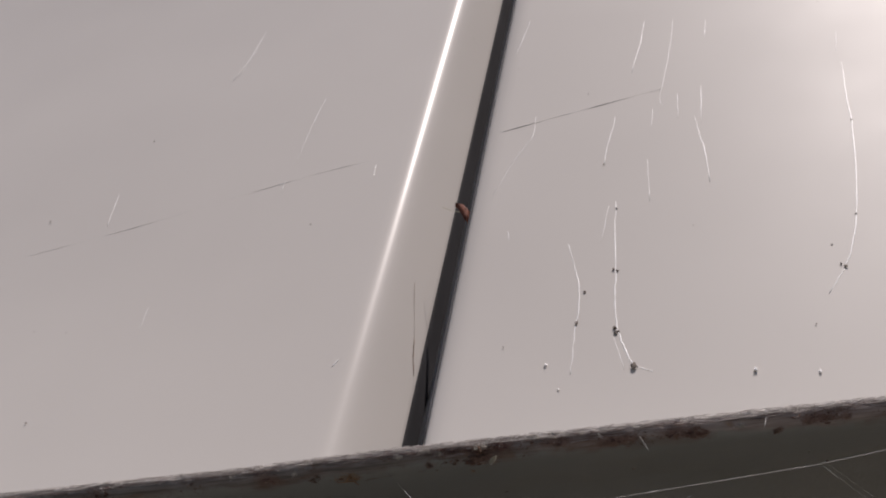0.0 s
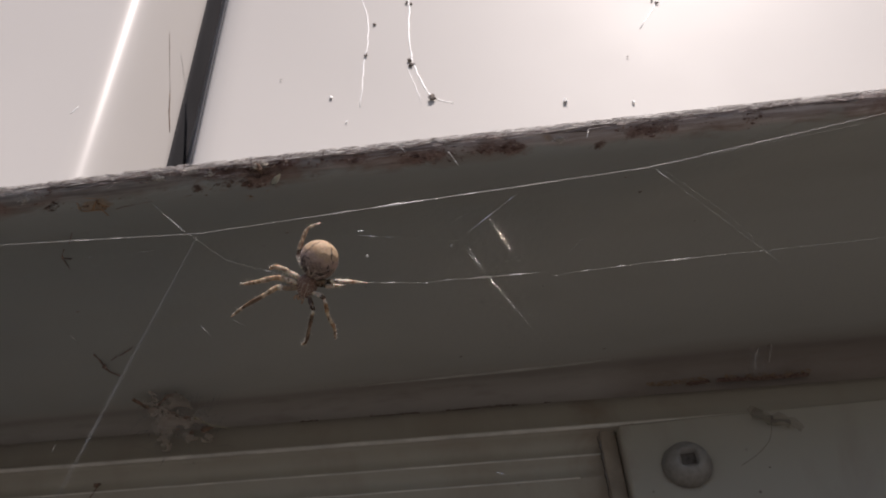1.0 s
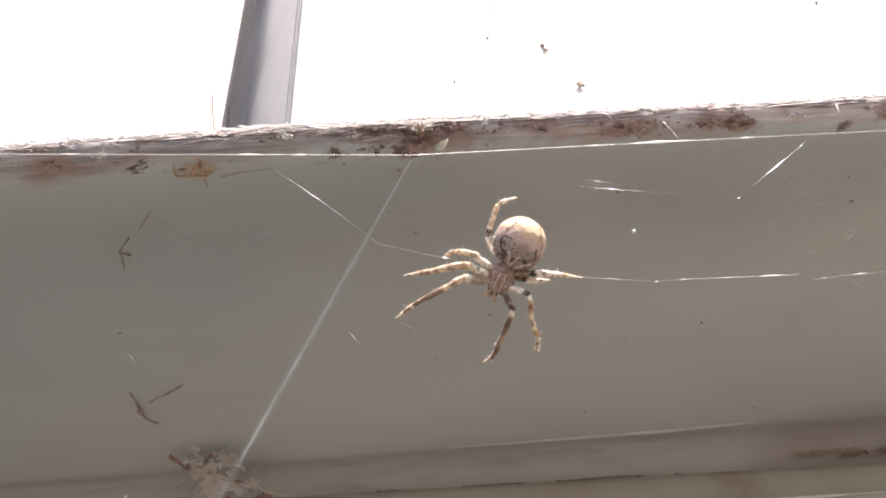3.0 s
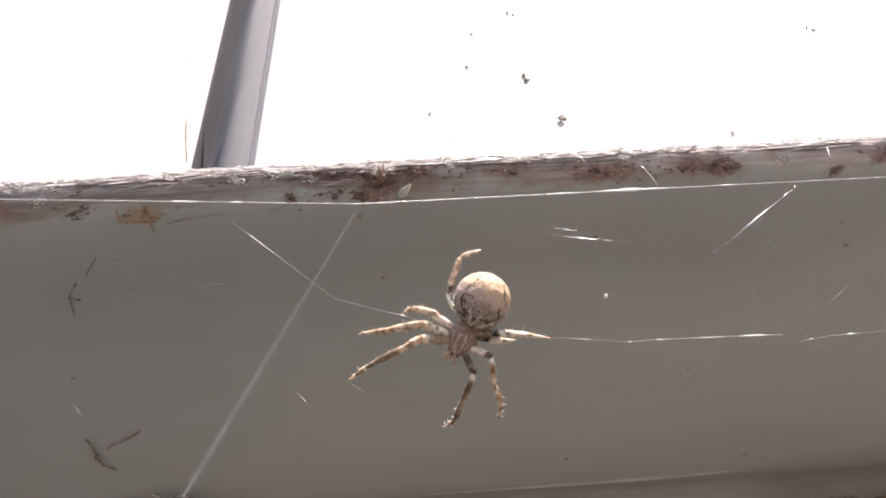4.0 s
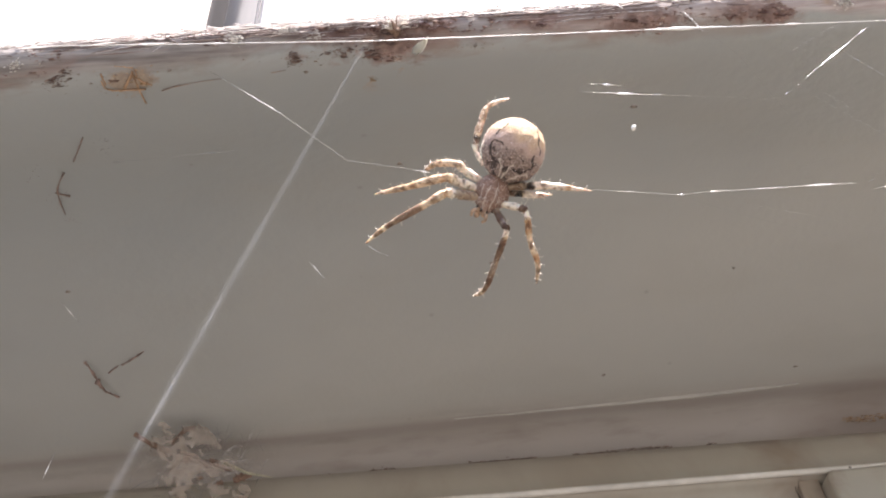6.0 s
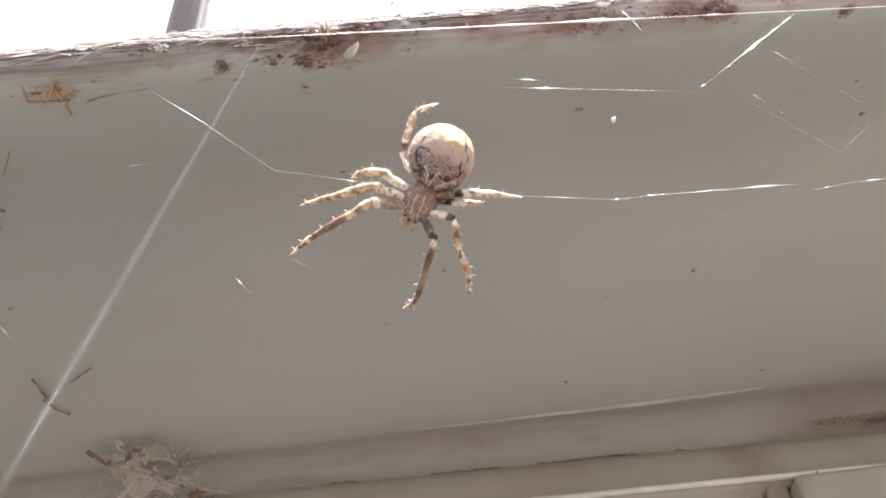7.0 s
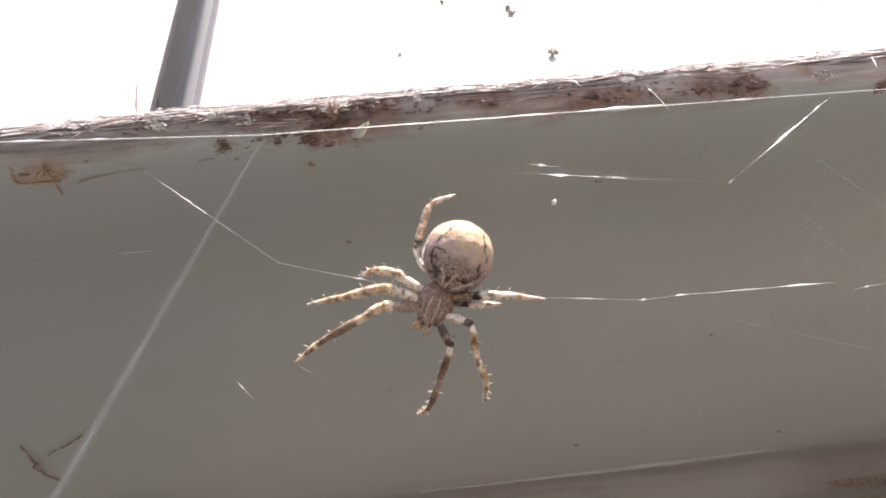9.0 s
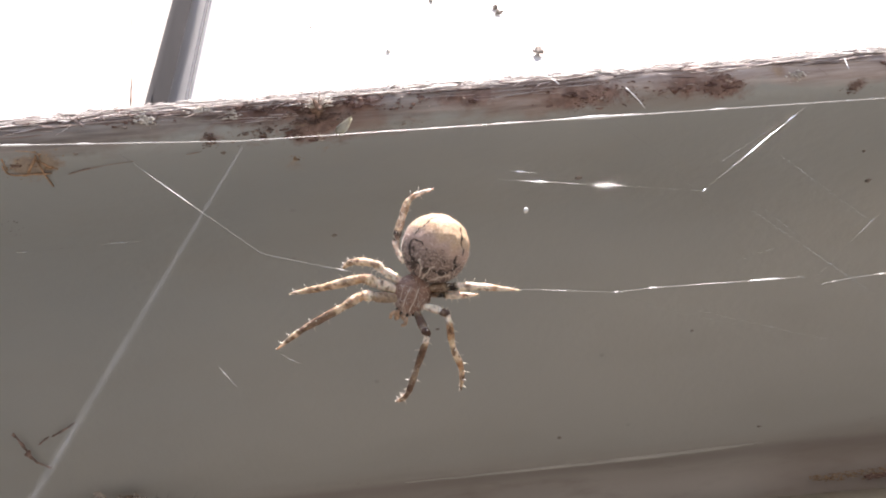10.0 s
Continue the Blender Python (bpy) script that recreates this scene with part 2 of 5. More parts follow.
HUSK = plain("pale_husk", (0.50, 0.47, 0.33), 0.6, vary=0.3, scale=900)
ROOT = plain("dry_root", (0.26, 0.18, 0.15), 0.85, vary=0.5, scale=900, bump=0.5)
SHOOT = plain("dried_shoot", (0.40, 0.25, 0.15), 0.8, vary=0.5, scale=1100, bump=0.5)
CRUST = crumb_material("rust_crumbs", (0.0, (0.10, 0.052, 0.043)), (0.4, (0.20, 0.11, 0.09)), (0.75, (0.30, 0.19, 0.155)), (0.9, (0.38, 0.27, 0.22)), (1.0, (0.55, 0.47, 0.41)))
GRIME = crumb_material("grime_crumbs", (0.0, (0.10, 0.065, 0.053)), (0.6, (0.20, 0.13, 0.105)), (1.0, (0.32, 0.24, 0.195)))
RESIDUE = crumb_material("residue_crumbs", (0.0, (0.22, 0.13, 0.08)), (0.35, (0.36, 0.23, 0.13)), (0.8, (0.45, 0.31, 0.19)), (1.0, (0.52, 0.41, 0.29)))
MAT_FIBRE = crumb_material("matted_fibres", (0.0, (0.10, 0.065, 0.058)), (0.35, (0.27, 0.20, 0.18)), (0.65, (0.48, 0.40, 0.37)), (1.0, (0.70, 0.63, 0.60)), rough=0.6)
TOP_FIBRE = crumb_material("sunlit_fibres", (0.0, (0.20, 0.16, 0.145)), (0.35, (0.48, 0.43, 0.40)), (1.0, (0.78, 0.74, 0.70)), rough=0.5)
COBWEB = silk_material("dusty_cobweb", (0.22, 0.15, 0.10), 0.14, 0.9)
PALE = plain("pale_paper", (0.62, 0.57, 0.51), 0.6, vary=0.3, scale=900)
# Ground is out of view; kept dark to limit light bounced under the ledge.
DARK_GROUND = plain("dark_ground", (0.07, 0.068, 0.062), 0.9, vary=0.25, scale=8)


# ------------------------------------------------------------ mesh helpers
def mesh_of(name, bm, material, smooth=True):
    me = bpy.data.meshes.new(name)
    bmesh.ops.recalc_face_normals(bm, faces=bm.faces)
    bm.to_mesh(me)
    bm.free()
    for p in me.polygons:
        p.use_smooth = smooth
    me.materials.append(material)
    return me


def part(name, bm, material, parent=None, label="", smooth=True):
    ob = new(name, mesh_of(name, bm, material, smooth))
    ob.parent = parent
    return tagged(ob, label)


def loft(rows, closed=False):
    """A skin over rows of points of equal length."""
    bm = bmesh.new()
    vs = [[bm.verts.new(p) for p in r] for r in rows]
    bm.verts.index_update()
    n = len(rows[0])
    for a, b in zip(vs, vs[1:]):
        for i in range(n if closed else n - 1):
            j = (i + 1) % n
            bm.faces.new((a[i], a[j], b[j], b[i]))
    if closed:
        bm.faces.new(vs[0])
        bm.faces.new(vs[-1])
    return bm


def tube(points, radii, sides=8, wobble=0.0, rng=None, bm=None):
    """A round tapered rod along points; its UV runs along the length."""
    bm = bm or bmesh.new()
    uv = bm.loops.layers.uv.verify()
    pts = [Vector(p) for p in points]
    ring, lengths, up = [], [], None
    total = 0.0
    for i, p in enumerate(pts):
        d = (pts[min(i + 1, len(pts) - 1)] - pts[max(i - 1, 0)]).normalized()
        if up is None:
            up = d.orthogonal().normalized()
        up = (up - d * up.dot(d)).normalized()
        side = d.cross(up)
        if i:
            total += (p - pts[i - 1]).length
        lengths.append(total)
        row = []
        for k in range(sides):
            a = 2 * math.pi * k / sides
            r = radii[i] * (1 + (rng.uniform(-wobble, wobble) if rng else 0))
            row.append(bm.verts.new(p + (up * math.cos(a) + side * math.sin(a)) * r))
        ring.append(row)
    for i in range(len(ring) - 1):
        for k in range(sides):
            j = (k + 1) % sides
            f = bm.faces.new((ring[i][k], ring[i][j], ring[i + 1][j], ring[i + 1][k]))
            for lp, (l, c) in zip(f.loops, ((i, k), (i, k + 1), (i + 1, k + 1), (i + 1, k))):
                lp[uv].uv = (c / sides, lengths[l])
    bm.faces.new(ring[0])
    bm.faces.new(ring[-1])
    return bm


def smooth_line(points, steps=4):
    """Points along a Catmull-Rom curve."""
    p = [Vector(q) for q in points]
    p = [2 * p[0] - p[1], *p, 2 * p[-1] - p[-2]]
    out = []
    for i in range(1, len(p) - 2):
        a, b, c, d = p[i - 1:i + 3]
        for s in range(steps):
            t = s / steps
            out.append(0.5 * (2 * b + (c - a) * t + (2 * a - 5 * b + 4 * c - d) * t * t + (3 * b - a - 3 * c + d) * t ** 3))
    return out + [p[-2]]


def blob(rng, size, rough=0.25, detail=2, squash=(1, 1, 1)):
    """A small uneven clod."""
    bm = bmesh.new()
    bmesh.ops.create_icosphere(bm, subdivisions=detail, radius=1)
    off = Vector((rng.uniform(0, 50), rng.uniform(0, 50), rng.uniform(0, 50)))
    for v in bm.verts:
        n = noise.noise(v.co * 1.7 + off) + 0.5 * noise.noise(v.co * 4 + off)
        v.co = Vector(v.co[i] * squash[i] for i in range(3)) * size * (1 + rough * n * 2)
    return bm


def crumb_mesh(name, items, material):
    """Many small angular crumbs in one mesh: (place, size, stretch in x, flatness)."""
    rng = random.Random(len(items))
    verts, faces = [], []
    for c, s, sx, flat in items:
        b = len(verts)
        turn = Matrix.Rotation(rng.uniform(0, 6.28), 3, "Y") @ Matrix.Rotation(rng.uniform(-0.6, 0.6), 3, "X")
        for d in ((1, 0, 0), (0.3, 0, 0.9), (-0.8, 0, 0.5), (-0.7, 0, -0.6), (0.4, 0, -0.9), (0, -1, 0), (0, 1, 0)):
            w = Vector(d) * rng.uniform(0.65, 1.25)
            w.y *= flat
            w = turn @ w
            w.x *= sx
            verts.append(c + w * s)
        for i in range(5):
            faces += [(b + i, b + (i + 1) % 5, b + 5), (b + (i + 1) % 5, b + i, b + 6)]
    me = bpy.data.meshes.new(name)
    me.from_pydata(verts, [], faces)
    me.materials.append(material)
    for p in me.polygons:
        p.use_smooth = True
    return new(name, me)


def box(x0, x1, y0, y1, z0, z1, bevel=0.0, segments=2):
    bm = bmesh.new()
    bmesh.ops.create_cube(bm, size=1)
    for v in bm.verts:
        v.co = ((x0 + x1) / 2 + v.co.x * (x1 - x0), (y0 + y1) / 2 + v.co.y * (y1 - y0), (z0 + z1) / 2 + v.co.z * (z1 - z0))
    if bevel:
        bmesh.ops.bevel(bm, geom=bm.edges[:], offset=bevel, segments=segments, affect="EDGES", profile=0.5)
    return bm


# ------------------------------------------------------------ the wall, its seam and the ledge
SEAM_LEAN = 0.07
Z0 = 1.71


def seam_x(z):
    return SEAM_LEAN * (z - Z0)


def lip_rise(x):
    """The ledge's nose climbs a little to the right and droops at its far left."""
    droop = max(0.0, -0.002 - x)
    return 0.018 * (max(-0.2, min(0.16, x)) - 0.03) - 0.03 * min(droop, 0.03)


def steps(a, b, n):
    return [a + (b - a) * i / (n - 1) for i in range(n)]


def wall_left():
    prof = [(-1.6, 0.2545), (-0.12, 0.2545), (-0.0322, 0.2545), (-0.0300, 0.25455), (-0.0284, 0.2549), (-0.0272, 0.2555), (-0.0261, 0.2563),
            (-0.0251, 0.2573), (-0.0240, 0.2585), (-0.0215, 0.2616), (-0.0190, 0.2645), (-0.0172, 0.2666), (-0.0166, 0.2674), (-0.0162, 0.2690), (-0.0160, 0.30)]
    rows = []
    for z in [1.6785, 1.70, 1.75, 1.80, 1.85, 1.92, 2.05, 2.4, 2.7]:
        back = 0.05 * (z - Z0)
        rows.append([(x + (seam_x(z) if x > -1 else 0), y + back, z) for x, y in prof])
    ob = tagged(part("wall_left", loft(rows), PANEL), "pale grey painted metal wall panel with a rolled edge", "wall", kind="structure")
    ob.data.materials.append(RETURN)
    # faces turning into the gap take the colour with its shade painted in
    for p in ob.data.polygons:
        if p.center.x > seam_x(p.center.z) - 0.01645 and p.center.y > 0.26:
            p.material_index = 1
    return ob


def wall_right():
    prof = [(-0.0162, 0.2760), (-0.0150, 0.2738), (-0.0122, 0.2684), (-0.0080, 0.2590), (-0.0050, 0.2518), (-0.0030, 0.2464), (-0.0018, 0.2437), (-0.0014, 0.2424), (-0.0006, 0.2409), (0.0008, 0.2401), (0.0030, 0.2396), (0.0050, 0.2395), (0.12, 0.2395), (1.6, 0.2395)]
    rows = []
    for z in [1.6785, 1.70, 1.75, 1.80, 1.85, 1.92, 2.05, 2.4, 2.7]:
        back = 0.05 * (z - Z0)
        rows.append([(x + (seam_x(z) if x < 1 else 0), y + back, z) for x, y in prof])
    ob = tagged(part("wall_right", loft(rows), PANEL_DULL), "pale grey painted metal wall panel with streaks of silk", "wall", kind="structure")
    ob.data.materials.append(CHANNEL)
    for p in ob.data.polygons:
        if p.center.x < seam_x(p.center.z) - 0.0005:
            p.material_index = 1
    return ob


def seam_strip():
    """A dark rubber bead along the edge of the channel."""
    zs = steps(1.6785, 2.7, 60)
    line = [Vector((-0.0014 + seam_x(z) + 0.00006 * noise.noise(Vector((z * 90, 0, 0))), 0.2416 + 0.05 * (z - Z0), z)) for z in zs]
    return tagged(part("seam_seal", tube(line, [0.00022] * 60, 8), RUBBER), "thin dark rubber bead along the gap between two wall panels", "seal", kind="structure")


NOSE = [(0.2236, 1.6724), (0.2227, 1.6716), (0.2226, 1.6707), (0.2230, 1.6700), (0.2237, 1.6694), (0.2246, 1.6690), (0.2256, 1.6689), (0.2268, 1.6691), (0.2290, 1.6698), (0.2320, 1.6708)]


def on_nose(x, a):
    """A point on the nose: a runs from 0 at the top edge to 1 at its foot."""
    f = max(0.0, min(0.9999, a)) * (len(NOSE) - 1)
    i = int(f)
    f -= i
    (y0, z0), (y1, z1) = NOSE[i], NOSE[i + 1]
    return Vector((x, y0 + (y1 - y0) * f, z0 + (z1 - z0) * f + lip_rise(x)))


# rust on the nose: place along it, place round it, half-width, half-height, strength
RUST_SPOTS = ((0.0095, 0.32, 0.006, 0.16, 1.0), (0.0125, 0.55, 0.004, 0.22, 0.8), (0.0162, 0.33, 0.0025, 0.12, 0.9), (0.0037, 0.56, 0.0013, 0.12, 0.9), (0.0085, 0.62, 0.004, 0.10, 0.65), (0.027, 0.36, 0.004, 0.10, 0.75),
              (0.0370, 0.44, 0.0045, 0.16, 0.95), (0.0455, 0.42, 0.003, 0.14, 0.9), (0.0497, 0.46, 0.003, 0.14, 1.0), (0.0626, 0.58, 0.0015, 0.10, 0.8), (0.070, 0.42, 0.005, 0.14, 0.9))
RESIDUE_SPOTS = ((-0.0112, 0.66, 0.0024, 0.13, 1.3), (0.0128, 0.76, 0.0022, 0.09, 0.5), (0.0106, 0.86, 0.0014, 0.05, 0.45), (0.055, 0.36, 0.0016, 0.10, 0.7))


def ledge():
    """Nose, soffit and cove of a rolled sheet-metal ledge, one skin over the lower wall."""
    xs = sorted(set([-1.6, -0.8, -0.4, -0.25] + steps(-0.16, -0.06, 40) + steps(-0.059, 0.115, 436) + steps(0.118, 0.22, 40) + [0.3, 0.5, 0.9, 1.6]))
    prof = [(0.262, 1.6800), (0.240, 1.6772), (0.230, 1.6748), (0.2258, 1.6733)] + NOSE + [
        (0.2348, 1.6718), (0.2390, 1.6734), (0.2435, 1.6752), (0.2500, 1.6763), (0.2620, 1.6760), (0.2750, 1.6746),
        (0.2830, 1.6738), (0.2868, 1.6734), (0.2884, 1.6733), (0.2905, 1.6733), (0.2923, 1.6730), (0.2937, 1.6722), (0.2946, 1.6710), (0.2952, 1.6695), (0.2952, 1.6600)]
    def wave(x, y):
        return 0.00016 * noise.noise(Vector((x * 60, y * 60, 0))) + 0.00012 * noise.noise(Vector((x * 260, y * 260, 4)))
    def fade(y):
        return max(0.0, min(1.0, (0.262 - y) / 0.030))
    rows = [[(x, y + (wave(x, z) if y < 0.2240 else 0), z + lip_rise(x) * fade(y) + (wave(x, y) if y < 0.2240 and z > 1.668 else 0)) for y, z in prof] for x in xs]
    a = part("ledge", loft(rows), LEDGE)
    feet = [on_nose(0.0, i / 40) for i in range(41)]
    for layer, spots in (("rust", RUST_SPOTS), ("residue", RESIDUE_SPOTS)):
        values = a.data.attributes.new(layer, "FLOAT", "POINT")
        for v, d in zip(a.data.vertices, values.data):
            if v.co.y > 0.24 or v.co.z > 1.6745 or abs(v.co.x) > 0.13:
                continue
            q = Vector((0, v.co.y, v.co.z - lip_rise(v.co.x)))
            f = min(range(41), key=lambda i: (feet[i].y - q.y) ** 2 + (feet[i].z - lip_rise(0.0) - q.z) ** 2) / 40
            d.value = max(s * math.exp(-((v.co.x - x) / w) ** 2 - ((f - c) / h) ** 2) for x, c, w, h, s in spots)
    tagged(a, "grey painted metal ledge with a rust-stained nose and brown cove", "ledge", kind="structure")
    # thin pale rod that paints the highlight along the cove crease
    line = [Vector((0.020 + 0.0495 * t, 0.2884 - 0.0006 * t ** 4, 1.67325 + 0.00008 * noise.noise(Vector((t * 9, 0, 0))))) for t in steps(0, 1, 40)]
    t = part("trim", tube(line, [0.00010 + 0.00044 * math.sin(math.pi * min(1, u * 1.02)) ** 0.7 * u for u in steps(0, 1, 40)], 10), BEAD)
    tagged(t, "thin pale rod, a painted highlight along the cove", "trim", kind="structure")


def lower_wall():
    """Cove, ridge and two fine steps over a plain board; it goes down to the ground."""
    prof = [(0.2945, 1.6700), (0.2938, 1.6692), (0.2925, 1.6686), (0.2918, 1.6672), (0.2908, 1.6645), (0.2902, 1.6620), (0.2896, 1.6614), (0.2896, 1.6608),
            (0.2906, 1.6602), (0.2918, 1.6598), (0.2922, 1.6572), (0.2916, 1.6566), (0.2916, 1.6561), (0.2926, 1.6556), (0.2930, 1.6530),
            (0.2924, 1.6524), (0.2924, 1.6520), (0.2934, 1.6514), (0.2940, 1.6350), (0.2945, 1.55), (0.2945, 0.0)]
    rows = [[(x, y, z - (0.027 * (max(-0.2, x) - 0.02) if z > 1.6 else 0)) for y, z in prof] for x in [-1.6, -0.2, -0.1, 0.0, 0.05, 0.0648]]
    a = part("wall_lower", loft(rows), LOWER)
    tagged(a, "grey painted lower wall with three fine ridges", "wall", kind="structure")
    prof = [(0.2945, 1.6700), (0.2938, 1.6692), (0.2925, 1.6686), (0.2918, 1.6672), (0.2908, 1.6645), (0.2902, 1.6620), (0.2896, 1.6614), (0.2896, 1.6608),
            (0.2920, 1.6604), (0.2960, 1.6602), (0.2960, 0.0)]
    rows = [[(x, y, z - (0.027 * (min(0.2, x) - 0.02) if z > 1.6 else 0)) for y, z in prof] for x in [0.0648, 0.1, 0.2, 1.6]]
    b = part("wall_lower_end", loft(rows), LOWER)
    tagged(b, "grey painted lower wall behind a bolted cover plate", "wall", kind="structure")
    # pale rods paint the light caught along the three ridges
    for y, z, r, x1 in ((0.28945, 1.6611, 0.00045, 0.30), (0.2917, 1.65635, 0.00022, 0.0645), (0.2925, 1.6522, 0.0002, 0.060)):
        xs = steps(-0.2, x1, 60)
        line = [Vector((x, y, z - 0.027 * (x - 0.02) + 0.00005 * noise.noise(Vector((x * 90, z * 900, 0))))) for x in xs]
        t = part("trim", tube(line, [r] * 60, 8), TRIM)
        tagged(t, "thin pale rod, a painted highlight along a lower wall ridge", "trim", kind="structure")


def cover_plate():
    e = new("cover_plate")
    tagged(e, "grey painted metal cover plate fixed with a domed bolt", "plate")
    part("plate", box(0.0680, 0.26, 0.2878, 0.2958, 1.20, 1.6590, 0.0008, 3), LOWER, e)
    part("filler_strip", box(0.06486, 0.0678, 0.2908, 0.2980, 1.20, 1.6598, 0.0002, 2), STRIP, e, "narrow rust-stained strip")
    bolt = dome_bolt()
    bolt.parent = e
    bolt.matrix_basis = pose(0.0788, 0.2878, 1.6490, 90, 0, 0) @ Matrix.Diagonal((0.89, 0.89, 0.89, 1))


def dome_bolt():
    """A button-head bolt with a square socket; its axis is z."""
    bm = bmesh.new()
    R, n = 0.0049, 40
    prof = [(R, 0), (R, 0.0005), (0.00480, 0.0012), (0.00455, 0.0019), (0.00415, 0.0026), (0.0036, 0.0032), (0.0030, 0.0036), (0.0025, 0.0038)]
    rings = [[bm.verts.new((r * math.cos(2 * math.pi * i / n), r * math.sin(2 * math.pi * i / n), z)) for i in range(n)] for r, z in prof]
    s = 0.0017
    def square(a):
        c, q = math.cos(a), math.sin(a)
        m = max(abs(c), abs(q))
        return s * c / m, s * q / m
    for z in (0.0039, 0.0016):
        rings.append([bm.verts.new((*square(2 * math.pi * i / n + 0.2), z)) for i in range(n)])
    for a, b in zip(rings, rings[1:]):
        for i in range(n):
            j = (i + 1) % n
            bm.faces.new((a[i], a[j], b[j], b[i]))
    bm.faces.new(rings[-1])
    head = part("bolt", bm, STEEL, label="domed dull steel bolt head with a square socket")
    sock = bmesh.new()
    bmesh.ops.create_grid(sock, x_segments=6, y_segments=6, size=0.0017)
    for v in sock.verts:
        v.co.z = 0.0020 + 0.0004 * noise.noise(v.co * 1500)
    part("socket_floor", sock, SOCKET, head)
    rng = random.Random(4)
    items = []
    for k in range(900):
        a = rng.uniform(0, 6.283)
        r = R + abs(rng.gauss(0, 0.00025)) * (1.4 if math.sin(a) < 0 else 0.7)
        items.append((Vector((r * math.cos(a), r * math.sin(a), 0.00006)), rng.uniform(0.00003, 0.00008), 1.2, 0.4))
    dust = crumb_mesh("dirt_ring", items, GRIME)
    dust.parent = head
    tagged(dust, "ring of grime round the bolt", kind="stuff")
    return head


def ground():
    bm = bmesh.new()
    bmesh.ops.create_grid(bm, x_segments=8, y_segments=8, size=400)
    tagged(part("ground", bm, DARK_GROUND), "unseen dark ground in front of the wall", "ground", kind="structure")


ground()
wall_left(), wall_right(), seam_strip(), ledge(), lower_wall(), cover_plate()


# ------------------------------------------------------------ the spider
SPIDER = Matrix.Translation((0.01919, 0.22607, 1.65166)) @ look((0, 0, 0), (0.09721, 0.70069, 0.70682), -10.89)


def pigment_material(name, rough, sss, grain, contrast):
    """Skin whose drawing lies in the mesh's own pigment, broken up by a fine grain."""
    k = Mat(name, rough)
    a = k.t.nodes.new("ShaderNodeAttribute")
    a.attribute_name = "pigment"
    v = k.at(scale=(1000, 1000, 1000))
    n1, n2 = k.noise(v, grain, 4, 0.65), k.noise(v, grain * 2.7, 3)
    col = k.mix(k.ramp(n1, (0.32, contrast), (0.60, 0.0)), a.outputs["Color"], (0.30, 0.22, 0.17), "MULTIPLY")
    col = k.mix(k.ramp(n2, (0.52, 0.0), (0.74, contrast)), col, (1.5, 1.45, 1.4), "MULTIPLY")
    k.b.inputs["Subsurface Weight"].default_value = sss
    k.b.inputs["Specular IOR Level"].default_value = 0.25
    k.b.inputs["Subsurface Radius"].default_value = (0.00030, 0.00017, 0.00011)
    k.b.inputs["Subsurface Scale"].default_value = 1.0
    k.bump(k.mix(0.5, n1, n2), 0.6, 0.00010)
    return k.done(col)


def pigment(ob, tone):
    """Writes tone(point) as the colour of each vertex."""
    layer = ob.data.color_attributes.new("pigment", "FLOAT_COLOR", "POINT")
    for v, d in zip(ob.data.vertices, layer.data):
        d.color = (*tone(v.co), 1)


def blend(a, b, f):
    f = max(0.0, min(1.0, f))
    return tuple(x + (y - x) * f for x, y in zip(a, b))


def ease(a, b, x):
    t = max(0.0, min(1.0, (x - a) / (b - a)))
    return t * t * (3 - 2 * t)


def off_line(q, pts):
    """How far the flat point q lies from a chain of points."""
    best = 9.0
    for a, b in zip(pts, pts[1:]):
        ax, ay, dx, dy = a[0], a[1], b[0] - a[0], b[1] - a[1]
        t = max(0.0, min(1.0, ((q[0] - ax) * dx + (q[1] - ay) * dy) / (dx * dx + dy * dy)))
        best = min(best, math.hypot(q[0] - ax - t * dx, q[1] - ay - t * dy))
    return best


def head_material():
    k = Mat("spider_head", 0.5)
    v = k.at(scale=(1000, 1000, 1000))
    n = k.noise(v, 2.5, 4)
    col = k.mix(k.ramp(n, (0.35, 0.0), (0.65, 1.0)), (0.145, 0.078, 0.053), (0.29, 0.17, 0.12))
    col = k.mix(k.ramp(k.noise(v, 1.2, 3, 0.5, 2.0), (0.60, 0.0), (0.68, 0.5)), col, (0.42, 0.30, 0.23))
    k.bump(k.noise(v, 9, 3), 0.5, 0.0001)
    return k.done(col)


CREAM, WHITISH, ORANGE_SKIN, BROWN, DARK, GREYISH = (0.64, 0.475, 0.315), (0.88, 0.80, 0.70), (0.42, 0.235, 0.115), (0.085, 0.042, 0.024), (0.008, 0.005, 0.004), (0.22, 0.165, 0.125)
# dark drawing on the back, in millimetres from its middle: half-width and chain
FOLIUM = ((0.040, [(0.3, 2.6), (-0.43, 2.29), (-0.57, 1.89), (-1.21, 1.6), (-1.5, 1.1)]), (0.052, [(1.86, 1.71), (2.11, 1.0), (1.93, 0.5), (2.14, -0.07), (2.04, -0.46)]),
          (0.065, [(-2.0, 0.36), (-1.64, 0.69), (-1.14, 0.64), (-0.93, 0.36)]), (0.085, [(-2.0, 0.36), (-1.96, -0.43), (-1.57, -0.93), (-1.2, -1.14)]),
          (0.06, [(-2.2, -0.86), (-1.7, -1.57), (-1.5, -2.3)]), (0.08, [(1.6, -0.57), (1.4, -1.0), (1.57, -1.36), (0.93, -1.79), (0.14, -1.86), (-0.14, -1.64)]))
